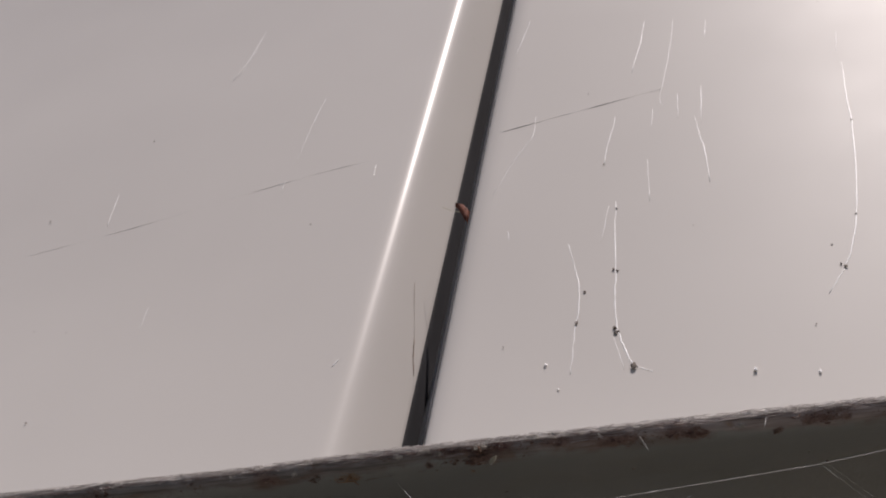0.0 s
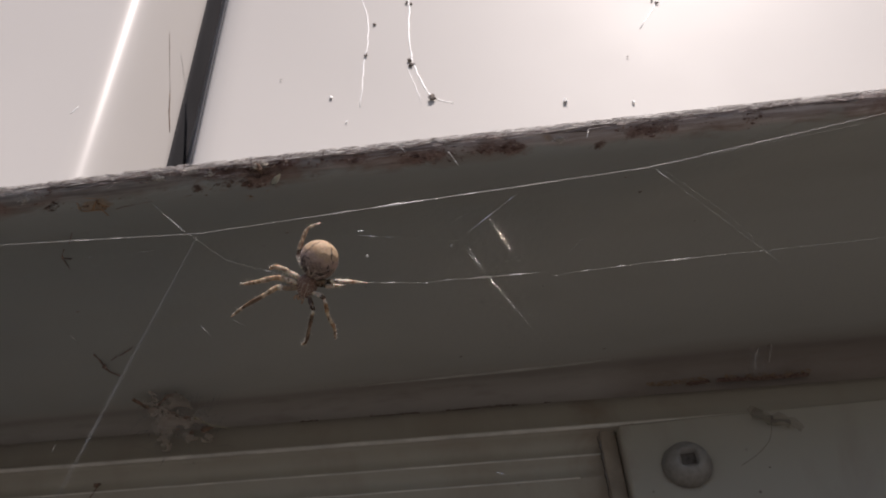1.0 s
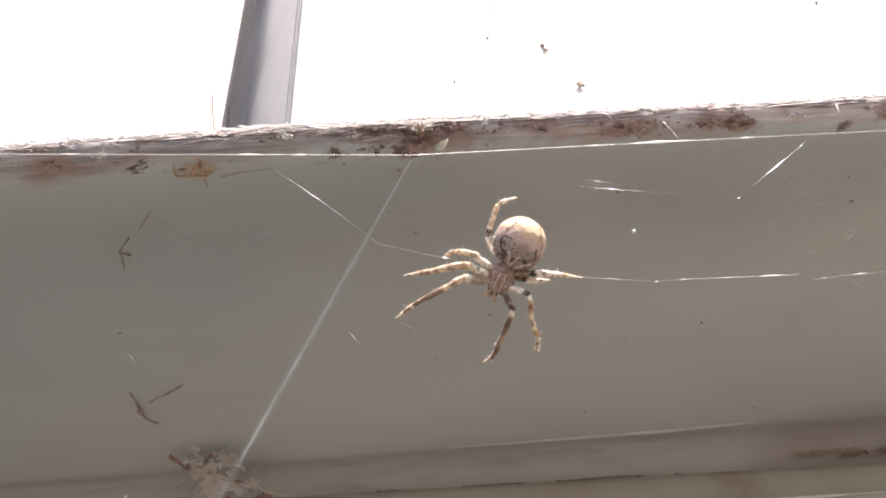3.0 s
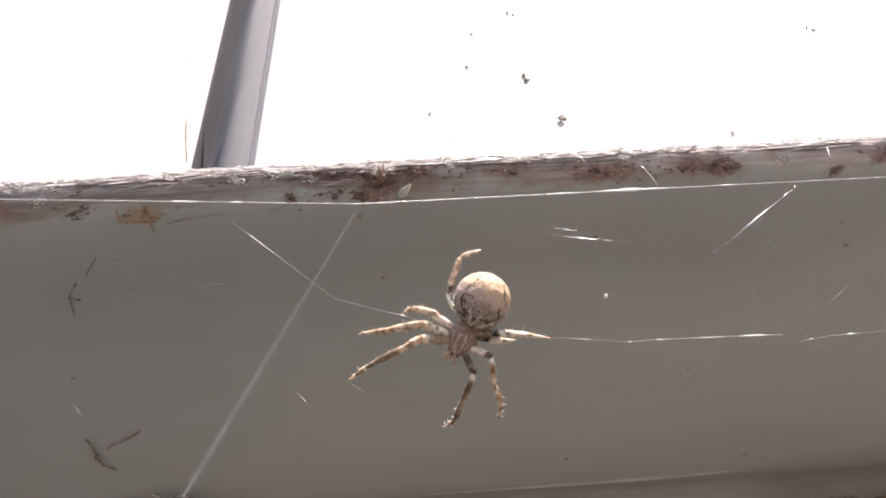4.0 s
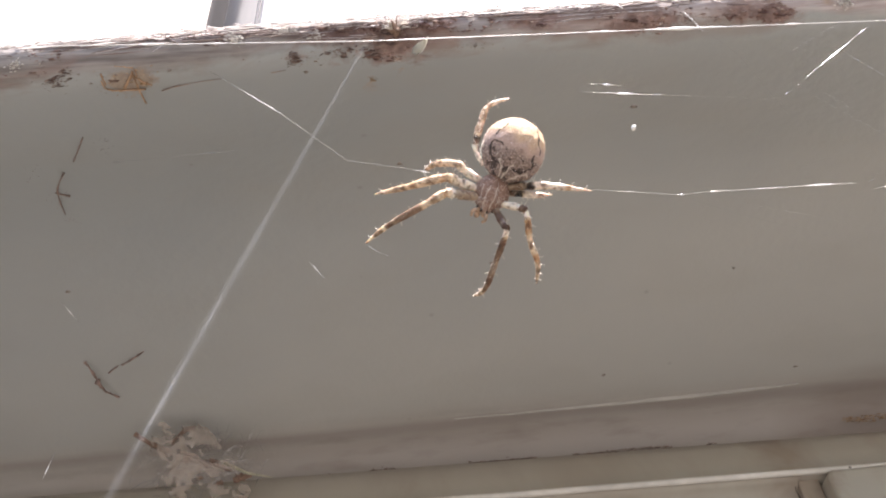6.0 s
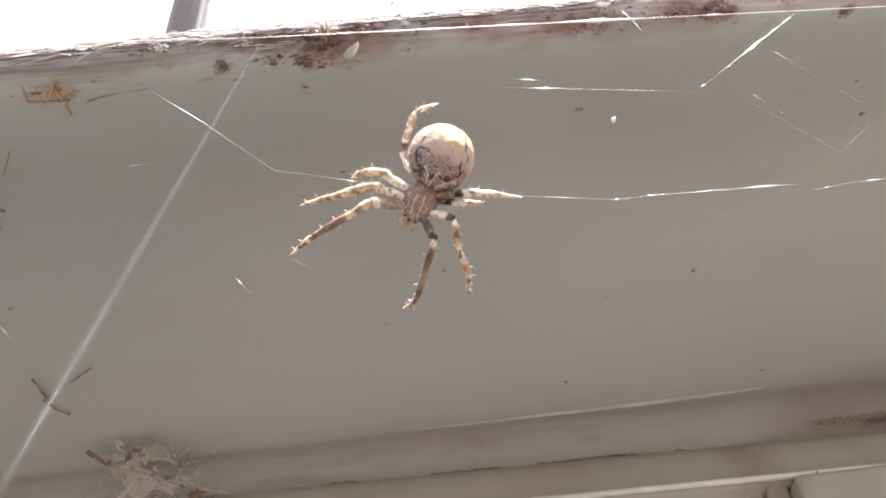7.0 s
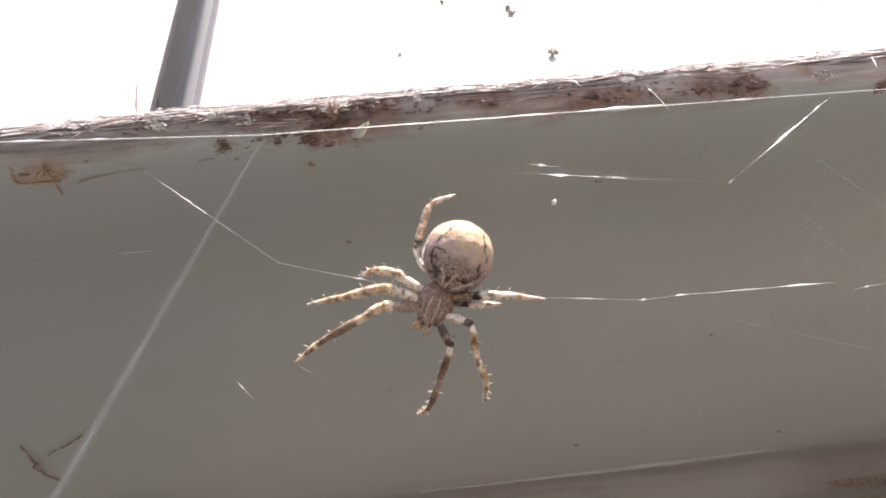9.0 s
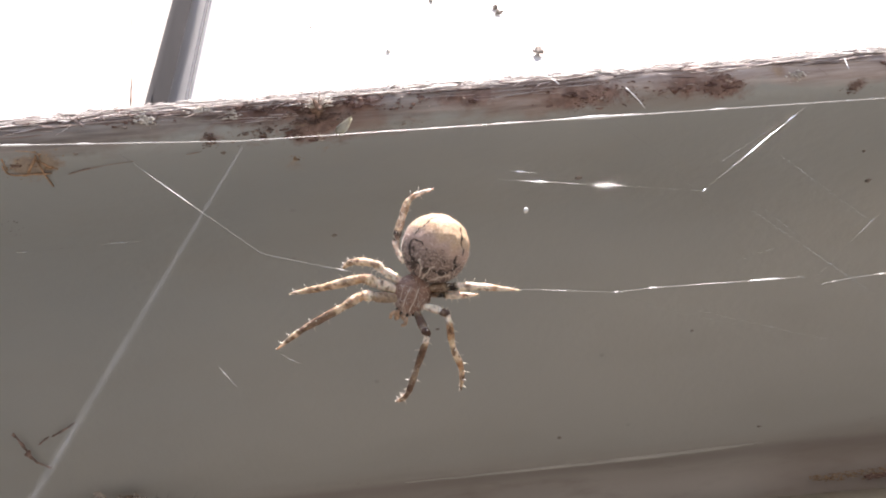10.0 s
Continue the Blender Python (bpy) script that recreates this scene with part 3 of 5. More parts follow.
BLOTS = ((-0.79, -1.64, 0.34), (-1.64, -1.14, 0.42), (0.43, -1.79, 0.26), (-1.72, 0.1, 0.22), (-0.64, -0.11, 0.10), (0.5, -0.11, 0.08), (-0.21, 1.36, 0.06), (0.95, 0.55, 0.05), (-0.35, -0.85, 0.12), (0.75, -0.95, 0.12), (-0.9, -2.25, 0.3))
PALE_LINES = ([(-1.29, -2.36), (-1.07, -1.43), (-1.26, -0.79)], [(-1.14, -2.43), (-0.43, -1.54), (-0.07, -1.36)], [(-0.7, -2.5), (0.3, -2.15), (1.1, -2.0)])


def back_tone(u, v):
    """The abdomen's colour: warm cream behind, pinkish in the middle, netted grey in front."""
    p = Vector((u, v, 0.0))
    u, v = u + 0.16 * noise.noise(p * 2.3), v + 0.16 * noise.noise(p * 2.3 + Vector((7, 3, 0)))
    n, fine = noise.noise(p * 1.1 + Vector((0, 0, 4))), noise.noise(p * 6.5)
    col = blend((0.46, 0.33, 0.27), (0.535, 0.375, 0.24), ease(0.3, 1.7, v + 0.5 * u + 0.6 * n))
    front = ease(0.45, -0.95, v + 0.38 * u + 0.55 * n)
    grey = blend((0.115, 0.085, 0.074), (0.33, 0.252, 0.215), ease(-0.35, 0.4, fine))
    col = blend(col, grey, 0.82 * front)
    net = abs(noise.noise(p * 3.3 + Vector((2, 9, 1))))
    col = blend(col, (0.03, 0.02, 0.017), (0.10 + 0.55 * front) * ease(0.09, 0.02, net))
    ink = 0.0
    for w, chain in FOLIUM:
        w *= 1 + 0.7 * noise.noise(p * 4)
        ink = max(ink, ease(w * 1.35, w * 0.55, off_line((u, v), chain)))
    for x, y, r in BLOTS:
        ink = max(ink, 0.82 * ease(r * 1.2, r * 0.5, math.hypot(u - x, v - y) + 0.5 * r * fine))
    col = blend(col, (0.020, 0.012, 0.009), 0.94 * ink)
    pale = max(ease(0.085, 0.03, off_line((u, v), chain)) for chain in PALE_LINES)
    return blend(col, (0.60, 0.51, 0.43), 0.85 * pale)


def spider():
    MM = 0.001
    legm, abdm, headm = pigment_material("spider_leg", 0.45, 0.35, 2.6, 0.55), pigment_material("spider_abdomen", 0.6, 0.2, 5.0, 0.30), head_material()
    palp = plain("spider_palp", (0.40, 0.27, 0.18), 0.5, vary=0.5, scale=3500)
    hair = plain("spider_hair", (0.74, 0.67, 0.58), 0.45, vary=0.2, scale=2000)
    cream = plain("spider_pale_marking", (0.52, 0.44, 0.36), 0.6, vary=0.2, scale=3000)
    rng = random.Random(7)
    e = new("spider")
    tagged(e, "brown orb-weaver spider with banded legs hanging head-down in its web", "spider")
    e.matrix_basis = SPIDER
    # abdomen
    bm = bmesh.new()
    bmesh.ops.create_uvsphere(bm, u_segments=200, v_segments=130, radius=1)
    for v in bm.verts:
        c = v.co.copy()
        wide = 1.0 + 0.05 * c.y
        v.co = Vector((c.x * 2.62 * wide, c.y * 2.76, c.z * 2.35)) * MM
        v.co += v.co.normalized() * MM * (0.06 * noise.noise(c * 4) + 0.022 * noise.noise(c * 17))
    ab = part("abdomen", bm, abdm, e, "round beige abdomen with a dark scalloped pattern")
    ab.matrix_basis = pose(1.93 * MM, 1.91 * MM, 0.2 * MM, 14, 0, -8)
    def tone(co):
        q = ab.matrix_basis @ co
        return back_tone(q.x / MM - 1.93, q.y / MM - 1.91)
    pigment(ab, tone)
    hairs = bmesh.new()
    for i in range(900):
        d = Vector((rng.gauss(0, 1), rng.gauss(0, 1), rng.gauss(0, 1))).normalized()
        p = Vector((d.x * 2.60, d.y * 2.74, d.z * 2.33)) * MM
        q = p + (d + Vector((rng.uniform(-.5, .5), rng.uniform(-.5, .5), rng.uniform(-.5, .5)))).normalized() * rng.uniform(0.10, 0.26) * MM
        tube([p, q], [0.012 * MM, 0.003 * MM], 3, bm=hairs)
    tagged(part("hairs", hairs, hair, ab), kind="stuff")
    # head and thorax
    bm = bmesh.new()
    bmesh.ops.create_uvsphere(bm, u_segments=36, v_segments=24, radius=1)
    for v in bm.verts:
        c = v.co.copy()
        taper = 1.0 - 0.28 * max(0.0, c.y) - 0.05 * max(0.0, -c.y)
        v.co = Vector((c.x * 1.50 * taper, c.y * 1.72, c.z * 0.95 * (1 - 0.12 * abs(c.x)))) * MM
    ct = part("cephalothorax", bm, headm, e, "brown head shield with pale hairs")
    ct.matrix_basis = pose(0.13 * MM, -1.66 * MM, 0.4 * MM, 0, 0, 158)
    for pts in ([(-0.45, -1.55), (-0.30, -0.6), (-0.38, 0.2), (-0.30, 0.9), (-0.34, 1.4)], [(0.45, -1.55), (0.28, -0.6), (0.36, 0.2), (0.30, 0.9), (0.34, 1.4)], [(-0.85, -0.9), (-0.80, 0.0), (-0.62, 0.7)], [(0.85, -0.9), (0.80, 0.0), (0.62, 0.7)]):
        row = []
        for x, y in pts:
            taper = 1.0 - 0.28 * max(0.0, y / 1.72) - 0.05 * max(0.0, -y / 1.72)
            h = math.sqrt(max(0.04, 1 - (x / (1.40 * taper)) ** 2 - (y / 1.72) ** 2))
            row.append(Vector((x, y, 0.95 * h * (1 - 0.12 * abs(x / 1.4)) - 0.015)) * MM)
        row = smooth_line(row, 6)
        part("marking", tube(row, [0.055 * MM * (0.5 + abs(noise.noise(q * 2500))) for q in row], 6), cream, ct)
    fuzz = bmesh.new()
    for i in range(420):
        d = Vector((rng.gauss(0, 1), rng.gauss(0, 1), abs(rng.gauss(0, 1)))).normalized()
        p = Vector((d.x * 1.25, d.y * 1.62, d.z * 0.9)) * MM
        q = p + (d + Vector((rng.uniform(-.6, .6), 0.6, rng.uniform(-.4, .4)))).normalized() * rng.uniform(0.15, 0.35) * MM
        tube([p, q], [0.014 * MM, 0.003 * MM], 3, bm=fuzz)
    tagged(part("fuzz", fuzz, hair, ct), kind="stuff")
    eyes = plain("spider_eye", (0.01, 0.008, 0.008), 0.1, vary=0.1)
    for x, y in ((-0.25, 1.50), (0.25, 1.50), (-0.27, 1.62), (0.27, 1.62), (-0.66, 1.38), (0.66, 1.38)):
        bm = bmesh.new()
        bmesh.ops.create_icosphere(bm, subdivisions=2, radius=0.09 * MM)
        eye = part("eye", bm, eyes, ct)
        eye.location = (x * MM, y * MM, 0.45 * MM)
    for pts in ([(-0.75, -2.9, 0.5), (-1.15, -2.95, 0.9), (-1.40, -3.10, 0.9), (-1.50, -3.45, 0.6)], [(-0.30, -3.2, 0.5), (-0.30, -3.55, 0.9), (-0.35, -3.85, 0.8), (-0.60, -4.0, 0.5)]):
        line = smooth_line([Vector(p) * MM for p in pts], 4)
        part("pedipalp", tube(line, [0.19 * MM * (1 - 0.4 * i / len(line)) for i in range(len(line))], 8), palp, e)
    for x, s in ((-0.95, -0.15), (-0.45, 0.15)):
        line = [Vector((x, -2.9, 0.3)) * MM, Vector((x - 0.05, -3.3, 0.3)) * MM, Vector((x + s, -3.6, 0.2)) * MM]
        part("fang_base", tube(smooth_line(line, 4), [0.24 * MM] * 6 + [0.22 * MM, 0.18 * MM, 0.10 * MM], 10), palp, e)
    # legs: femur, knee, shin, foot
    LEGS = {
        "rear_left": [(-0.54, 0.8, -0.2), (-1.07, 1.83, -0.4), (-1.13, 2.75, -0.7), (-0.73, 4.39, -1.5), (-0.06, 5.98, -2.2), (1.78, 6.78, -2.7)],
        "third_left": [(-0.53, -0.68, 0.2), (-2.11, 0.26, 0.8), (-2.78, 0.76, 1.0), (-4.47, 0.86, -0.6), (-5.43, 0.35, -1.7)],
        "second_left": [(-0.65, -1.36, 0.3), (-2.56, -0.76, 0.9), (-3.67, -0.41, 1.2), (-6.68, -1.12, 0.4), (-9.58, -1.71, -0.9)],
        "first_left": [(-0.64, -1.92, 0.4), (-2.76, -1.75, 1.4), (-3.63, -1.72, 1.9), (-4.97, -2.5, 2.0), (-8.11, -4.3, 1.8), (-10.13, -5.86, 1.5)],
        "third_right": [(1.07, -1.13, 0.3), (3.1, -0.99, 0.8), (5.15, -0.95, 0.6), (8.61, -1.27, -0.4)],
        "rear_right": [(1.07, -1.53, 0), (2.44, -1.59, 0.2), (3.81, -1.67, 0), (5.32, -1.62, -0.4)],
        "second_right": [(0.95, -2.48, 0.5), (2.36, -2.8, 1.6), (2.95, -3.27, 2.1), (3.3, -5.44, 1.6), (4.01, -7.32, 0.9), (3.99, -9.07, 0.1)],
        "first_right": [(0.5, -2.93, 0.6), (1.13, -4.19, 1.8), (1.35, -4.77, 2.1), (0.61, -7.1, 0.9), (-0.2, -9.47, -0.6), (-1.15, -10.21, -1.6)],
    }
    FAT = {"rear_left": (0.20, 0.20, 0.34, 0.33, 0.26, 0.13), "third_left": (0.36, 0.38, 0.34, 0.30, 0.18), "second_left": (0.40, 0.48, 0.43, 0.34, 0.15), "first_left": (0.40, 0.46, 0.42, 0.36, 0.29, 0.13),
           "third_right": (0.30, 0.37, 0.36, 0.12), "rear_right": (0.25, 0.30, 0.33, 0.09), "second_right": (0.30, 0.35, 0.29, 0.28, 0.26, 0.14), "first_right": (0.30, 0.37, 0.28, 0.29, 0.25, 0.13)}
    W, O, B, D, G, M = WHITISH, ORANGE_SKIN, BROWN, DARK, GREYISH, (0.15, 0.088, 0.056)
    RINGS = {
        "rear_left": [(0, 1.75, W, 0.8), (1.75, 2.35, D, 0.85), (2.45, 2.95, M, 0.7), (3.15, 3.6, M, 0.65), (3.85, 4.12, M, 0.75), (4.15, 5.1, W, 0.9), (4.45, 4.65, M, 0.6)],
        "third_left": [(0, 1.6, W, 0.8), (1.72, 2.1, B, 0.6), (2.9, 3.3, B, 0.55), (3.6, 3.8, O, 0.5)],
        "second_left": [(0, 1.4, W, 0.55), (1.7, 2.15, O, 0.6), (2.3, 2.5, B, 0.45), (2.75, 3.0, O, 0.6), (3.25, 3.5, B, 0.6), (3.7, 4.1, W, 0.6)],
        "first_left": [(0, 1.5, G, 0.7), (1.2, 1.6, W, 0.8), (1.85, 2.3, O, 0.75), (2.6, 2.95, M, 0.6), (3.2, 3.85, M, 0.85), (3.85, 4.12, B, 0.8), (4.4, 4.65, M, 0.8), (4.85, 5.1, O, 0.8)],
        "third_right": [(0, 0.85, B, 0.7), (0.85, 1.25, D, 0.95), (1.25, 3.1, W, 0.5), (1.6, 1.8, B, 0.5), (2.35, 2.55, O, 0.75), (2.75, 2.85, B, 0.4)],
        "rear_right": [(0, 0.8, G, 0.8), (0.8, 1.2, D, 0.9), (1.3, 3.1, W, 0.6), (2.1, 2.3, O, 0.4)],
        "second_right": [(0, 1.2, W, 0.5), (1.2, 1.85, B, 0.85), (1.9, 2.15, W, 0.8), (2.35, 2.75, O, 0.85), (2.5, 2.6, B, 0.7), (3.0, 3.15, B, 0.5), (3.55, 3.95, O, 0.8), (4.2, 4.4, M, 0.7), (4.8, 5.1, B, 0.8)],
        "first_right": [(0, 1.85, G, 0.95), (0.3, 0.8, B, 0.7), (1.1, 1.85, B, 0.95), (1.9, 2.15, W, 0.9), (2.25, 3.05, M, 0.9), (2.4, 2.7, B, 0.6), (3.05, 3.3, G, 0.8), (3.3, 4.2, M, 0.85), (3.55, 3.8, B, 0.6), (4.35, 4.6, M, 0.7), (4.8, 5.1, B, 0.9)],
    }
    STEPS = 16
    for name, pts in LEGS.items():
        line = smooth_line([Vector(p) * MM for p in pts], STEPS)
        n = len(line)
        joints = [STEPS * i for i in range(1, len(pts) - 1)]
        fat = []
        for i in range(n):
            f = min(i / STEPS, len(pts) - 1.001)
            r = 0.90 * FAT[name][int(f)] + 0.90 * (FAT[name][int(f) + 1] - FAT[name][int(f)]) * ease(0, 1, f - int(f))
            pinch = max([math.exp(-((i - j) / 2.2) ** 2) for j in joints] + [0])
            swell = max([math.exp(-((i - j + 6) / 4.4) ** 2) for j in joints] + [0])
            r *= 1 - 0.17 * pinch + 0.10 * swell + 0.06 * noise.noise(line[i] * 2500)
            fat.append(r * (1 if i < n - 5 else (0.95, 0.85, 0.7, 0.5, 0.25)[i - n + 5]) * MM)
        leg = part("leg", tube(line, fat, 16, 0.05, rng), legm, e)
        def ring_tone(co, line=line, rings=RINGS[name]):
            near = min(range(len(line)), key=lambda i: (line[i] - co).length_squared)
            p = co / MM
            f = near / STEPS + 0.13 * noise.noise(p * 2.4) + 0.07 * noise.noise(p * 6)
            col = blend(CREAM, (0.76, 0.61, 0.44), 0.5 + 0.8 * noise.noise(p * 1.5))
            for a, b, c, k in rings:
                col = blend(col, c, k * ease(a - 0.05, a + 0.05, f) * ease(b + 0.05, b - 0.05, f) * (1.05 + 0.35 * noise.noise(p * 4.5)))
            spot = ease(0.20, 0.42, noise.noise(p * 3.1 + Vector((5, 5, 5))))
            return blend(col, (0.12, 0.062, 0.036), 0.8 * spot)
        pigment(leg, ring_tone)
        sp = bmesh.new()
        up = Vector((0.1, 0.9, 0.5))
        for i in range(6, n - 1):
            d = (line[min(i + 1, n - 1)] - line[i - 1]).normalized()
            for q in range(2):
                o = d.orthogonal().normalized()
                o.rotate(Matrix.Rotation(rng.uniform(0, 6.28), 3, d))
                a = line[i].lerp(line[min(i + 1, n - 1)], rng.random()) + o * fat[i] * 0.92
                tube([a, a + (o * 0.6 + d * 0.7).normalized() * rng.uniform(0.10, 0.22) * MM], [0.011 * MM, 0.003 * MM], 3, bm=sp)
            if i % 5 == 0 and i > n * 0.22:
                for sgn in (1, -1):
                    o = (up - d * up.dot(d)).normalized() * sgn
                    o.rotate(Matrix.Rotation(rng.uniform(-0.7, 0.7), 3, d))
                    if sgn < 0 and rng.random() < 0.55:
                        continue
                    a = line[i] + o * fat[i] * 0.9
                    tube([a, a + (o + d * 0.35).normalized() * rng.uniform(0.28, 0.46) * MM], [0.038 * MM, 0.010 * MM], 5, bm=sp)
        tagged(part("bristle_fringe", sp, hair, leg, "pale bristles"), kind="stuff")


spider()


# ------------------------------------------------------------ the web
def thread(web, name, points, radius, material, glints=()):
    """A fine silk thread with a few solid spindles that paint glints along it."""
    pts = [Vector(p) for p in points]
    line = []
    for a, b in zip(pts, pts[1:]):
        line += [a + (b - a) * i / 24 for i in range(24)]
    line.append(pts[-1])
    n = len(line)
    def place(t):
        f = max(0.0, min(0.9999, t)) * (n - 1)
        i = int(f)
        return line[i].lerp(line[i + 1], f - i)
    faint = {SILK: SILK_WEB, SILK_THIN: SILK_FAINT}.get(material, material) if name == "thread" else material
    radii = [radius * (0.75 + 0.5 * abs(noise.noise(line[i] * 900))) for i in range(n)]
    ob = part(name, tube(line, radii, 6), faint, web)
    for c, w, k in glints:
        if k <= 0:
            continue
        a, b = max(0.0, c - 1.25 * w), min(1.0, c + 1.25 * w)
        row = [place(a + (b - a) * i / 16) for i in range(17)]
        fat = [radius * (0.4 + (0.6 + 2.1 * k) * math.sin(math.pi * (i + 0.3) / 16.6) ** 5 * (0.75 + 0.6 * noise.noise(row[i] * 2600))) for i in range(17)]
        part("silk_bead", tube(row, fat, 8), {SILK: SILK, SILK_LINE: SILK, SILK_THIN: SILK_THIN, GLINT: GLINT_BEAD}.get(material, SILK_DIM), ob)
    return ob


def line_web():
    """The long strand before the ledge and the band hanging from it; it sways."""
    w = new("silk_line")
    tagged(w, "long white silk strand with a fuzzy band running to the wall", "web")
    main = [(-0.13, 0.2012, 1.6475), (-0.06, 0.20446, 1.64649), (0.009, 0.20762, 1.64536), (0.0665, 0.21743, 1.65806), (0.14, 0.21504, 1.66832)]
    thread(w, "strand", main, 0.000032, SILK_LINE, ((0.452, 0.006, 0.9), (0.466, 0.004, 0.6), (0.604, 0.020, 2.0), (0.575, 0.012, 0.7), (0.645, 0.006, 0.7), (0.40, 0.005, 0.8)))
    thread(w, "strand", [(0.0665, 0.21743, 1.65806), (0.1, 0.222, 1.6668)], 0.00002, SILK_WEB)
    a, b = Vector((0.009, 0.2081, 1.6454)), Vector((-0.0253, 0.2366, 1.5990))
    # smooth side threads that flash in the sun
    for ends, r, glints in (([(0.0388, 0.2140, 1.6448), (0.0489, 0.2133, 1.6526)], 1.0, ((0.50, 0.20, 1.3), (0.83, 0.05, 1.6), (0.02, 0.02, 1.0))),
                           ([(0.0256, 0.2173, 1.6514), (0.0405, 0.2166, 1.6477)], 0.9, ((0.22, 0.08, 2.2), (0.38, 0.03, 0.8))),
                           ([(0.0264, 0.2168, 1.6517), (0.0291, 0.2167, 1.6509)], 0.9, ((0.5, 0.22, 2.2),))):
        thread(w, "thread", ends, 0.000018 * r, GLINT, glints)
    # the band: a flat hazy ribbon turned to the camera's view, fading downwards
    across = (b - a).cross(Vector((0.1, 0.7, 0.7))).normalized()
    b = a.lerp(b, 1.05)
    rows = []
    for i in range(80):
        t = i / 79
        half = 0.00010 + 0.00030 * min(1.0, t * 3.5) ** 0.7 + 0.00006 * noise.noise(Vector((t * 30, 5, 0)))
        rows.append([a.lerp(b, t) + across * half * (2 * k / 8 - 1) for k in range(9)])
    bm = loft(rows)
    uv = bm.loops.layers.uv.verify()
    for f in bm.faces:
        for lp in f.loops:
            r, k = divmod(lp.vert.index, 9)
            lp[uv].uv = (k / 8, r / 79)
    part("band", bm, SILK_RIBBON, w, "flat hazy band of white silk")
    # faint spindles that paint the bright glints along the band
    for c, r in ((0.36, 0.00010), (0.385, 0.00016), (0.41, 0.00012), (0.30, 0.00008), (0.62, 0.00012)):
        part("silk_bead", tube([a.lerp(b, c - 0.021 + 0.007 * i) for i in range(7)], [0.00002, r * 0.4, r * 0.8, r, r * 0.7, r * 0.4, 0.00002], 8), SILK_FAINT, w)
    return w


def web():
    w = new("spider_web")
    tagged(w, "sparse white silk web strung below the ledge", "web")
    R = 0.000018
    thread(w, "thread", [(-0.0042, 0.2254, 1.6683), (0.0020, 0.2250, 1.6608), (0.0076, 0.228, 1.6572), (0.01185, 0.22657, 1.65402), (0.01644, 0.22645, 1.65209)], R,
           SILK, ((0.2, 0.12, 0.6), (0.86, 0.05, 0.8)))
    thread(w, "thread", [(0.02745, 0.22687, 1.64974), (0.0352, 0.2283, 1.6498), (0.0382, 0.2284, 1.6500), (0.0510, 0.2285, 1.6498)], R,
           SILK, ((0.14, 0.05, 0.5), (0.36, 0.03, 1.2), (0.67, 0.03, 1.4), (0.80, 0.06, 0.7), (0.92, 0.055, 2.2)))
    thread(w, "thread", [(0.0521, 0.2285, 1.6489), (0.0553, 0.2285, 1.6493), (0.066, 0.2285, 1.6497), (0.11, 0.229, 1.6505)], R,
           SILK, ((0.12, 0.03, 1.0), (0.40, 0.03, 1.4), (0.55, 0.04, 1.7), (0.70, 0.03, 1.2)))
    thread(w, "thread", [(0.0466, 0.2285, 1.6524), (0.0498, 0.2285, 1.6533)], R * 0.6, SILK_THIN, ((0.95, 0.05, 0.8),))
    thread(w, "thread", [(0.0352, 0.2283, 1.6498), (0.0395, 0.2295, 1.6485), (0.046, 0.231, 1.6470)], R * 0.7, SILK_FAINT)
    thread(w, "thread", [(0.0323, 0.21053, 1.65013), (0.03638, 0.21276, 1.64736), (0.0399, 0.2162, 1.6445)], R * 0.6, SILK_FAINT)
    thread(w, "thread", [(-0.01352, 0.2305, 1.6624), (-0.0024, 0.2292, 1.6612)], R * 0.7, SILK_THIN, ((0.05, 0.05, 2.0), (0.85, 0.15, 1.6)))
    thread(w, "thread", [(0.052, 0.2285, 1.6497), (0.0585, 0.2262, 1.6540)], R * 0.6, SILK_THIN, ((0.8, 0.2, 1.0),))
    # radial strands under the long one
    thread(w, "thread", [(0.0665, 0.2170, 1.6575), (0.0745, 0.2205, 1.6505), (0.0817, 0.2236, 1.6437)], R * 0.7, SILK_LINE, ((0.1, 0.1, 0.8),))
    thread(w, "thread", [(0.0675, 0.2172, 1.6575), (0.0760, 0.2205, 1.6502), (0.0817, 0.2236, 1.6437)], R * 0.5, SILK_LINE)
    # smooth threads that flash in the sun
    for ends, r, glints in (([(0.0387, 0.2106, 1.6443), (0.0438, 0.2109, 1.6479)], 1.2, ()),
                           ([(0.0440, 0.2126, 1.6467), (0.0467, 0.2115, 1.6384)], 1.7, ()),
                           ([(0.0411, 0.2131, 1.6427), (0.0422, 0.2126, 1.6393)], 1.4, ()),
                           ([(0.0407, 0.2136, 1.6428), (0.0483, 0.2114, 1.6258)], 1.3, ()),
                           ([(0.0400, 0.2257, 1.6449), (0.0487, 0.2249, 1.6401)], 1.2, ()),
                           ([(0.0585, 0.2329, 1.6447), (0.0626, 0.2320, 1.6421)], 1.2, ()),
                           ([(0.0365, 0.2770, 1.6492), (0.0510, 0.2757, 1.6420)], 2.4, ((0.55, 0.07, 2.4),))):
        thread(w, "thread", ends, R * r, GLINT, glints)
    # loose ends
    thread(w, "thread", [(0.00877, 0.22927, 1.64752), (0.00955, 0.22963, 1.64706), (0.01035, 0.22983, 1.64675)], R * 1.3, SILK)
    thread(w, "thread", [(0.0038, 0.2318, 1.6488), (0.0050, 0.2328, 1.6476)], R, SILK, ((0.3, 0.3, 0.8),))
    thread(w, "thread", [(-0.0224, 0.2487, 1.6632), (-0.0208, 0.2502, 1.6616)], R * 1.4, SILK, ((0.5, 0.3, 0.8),))
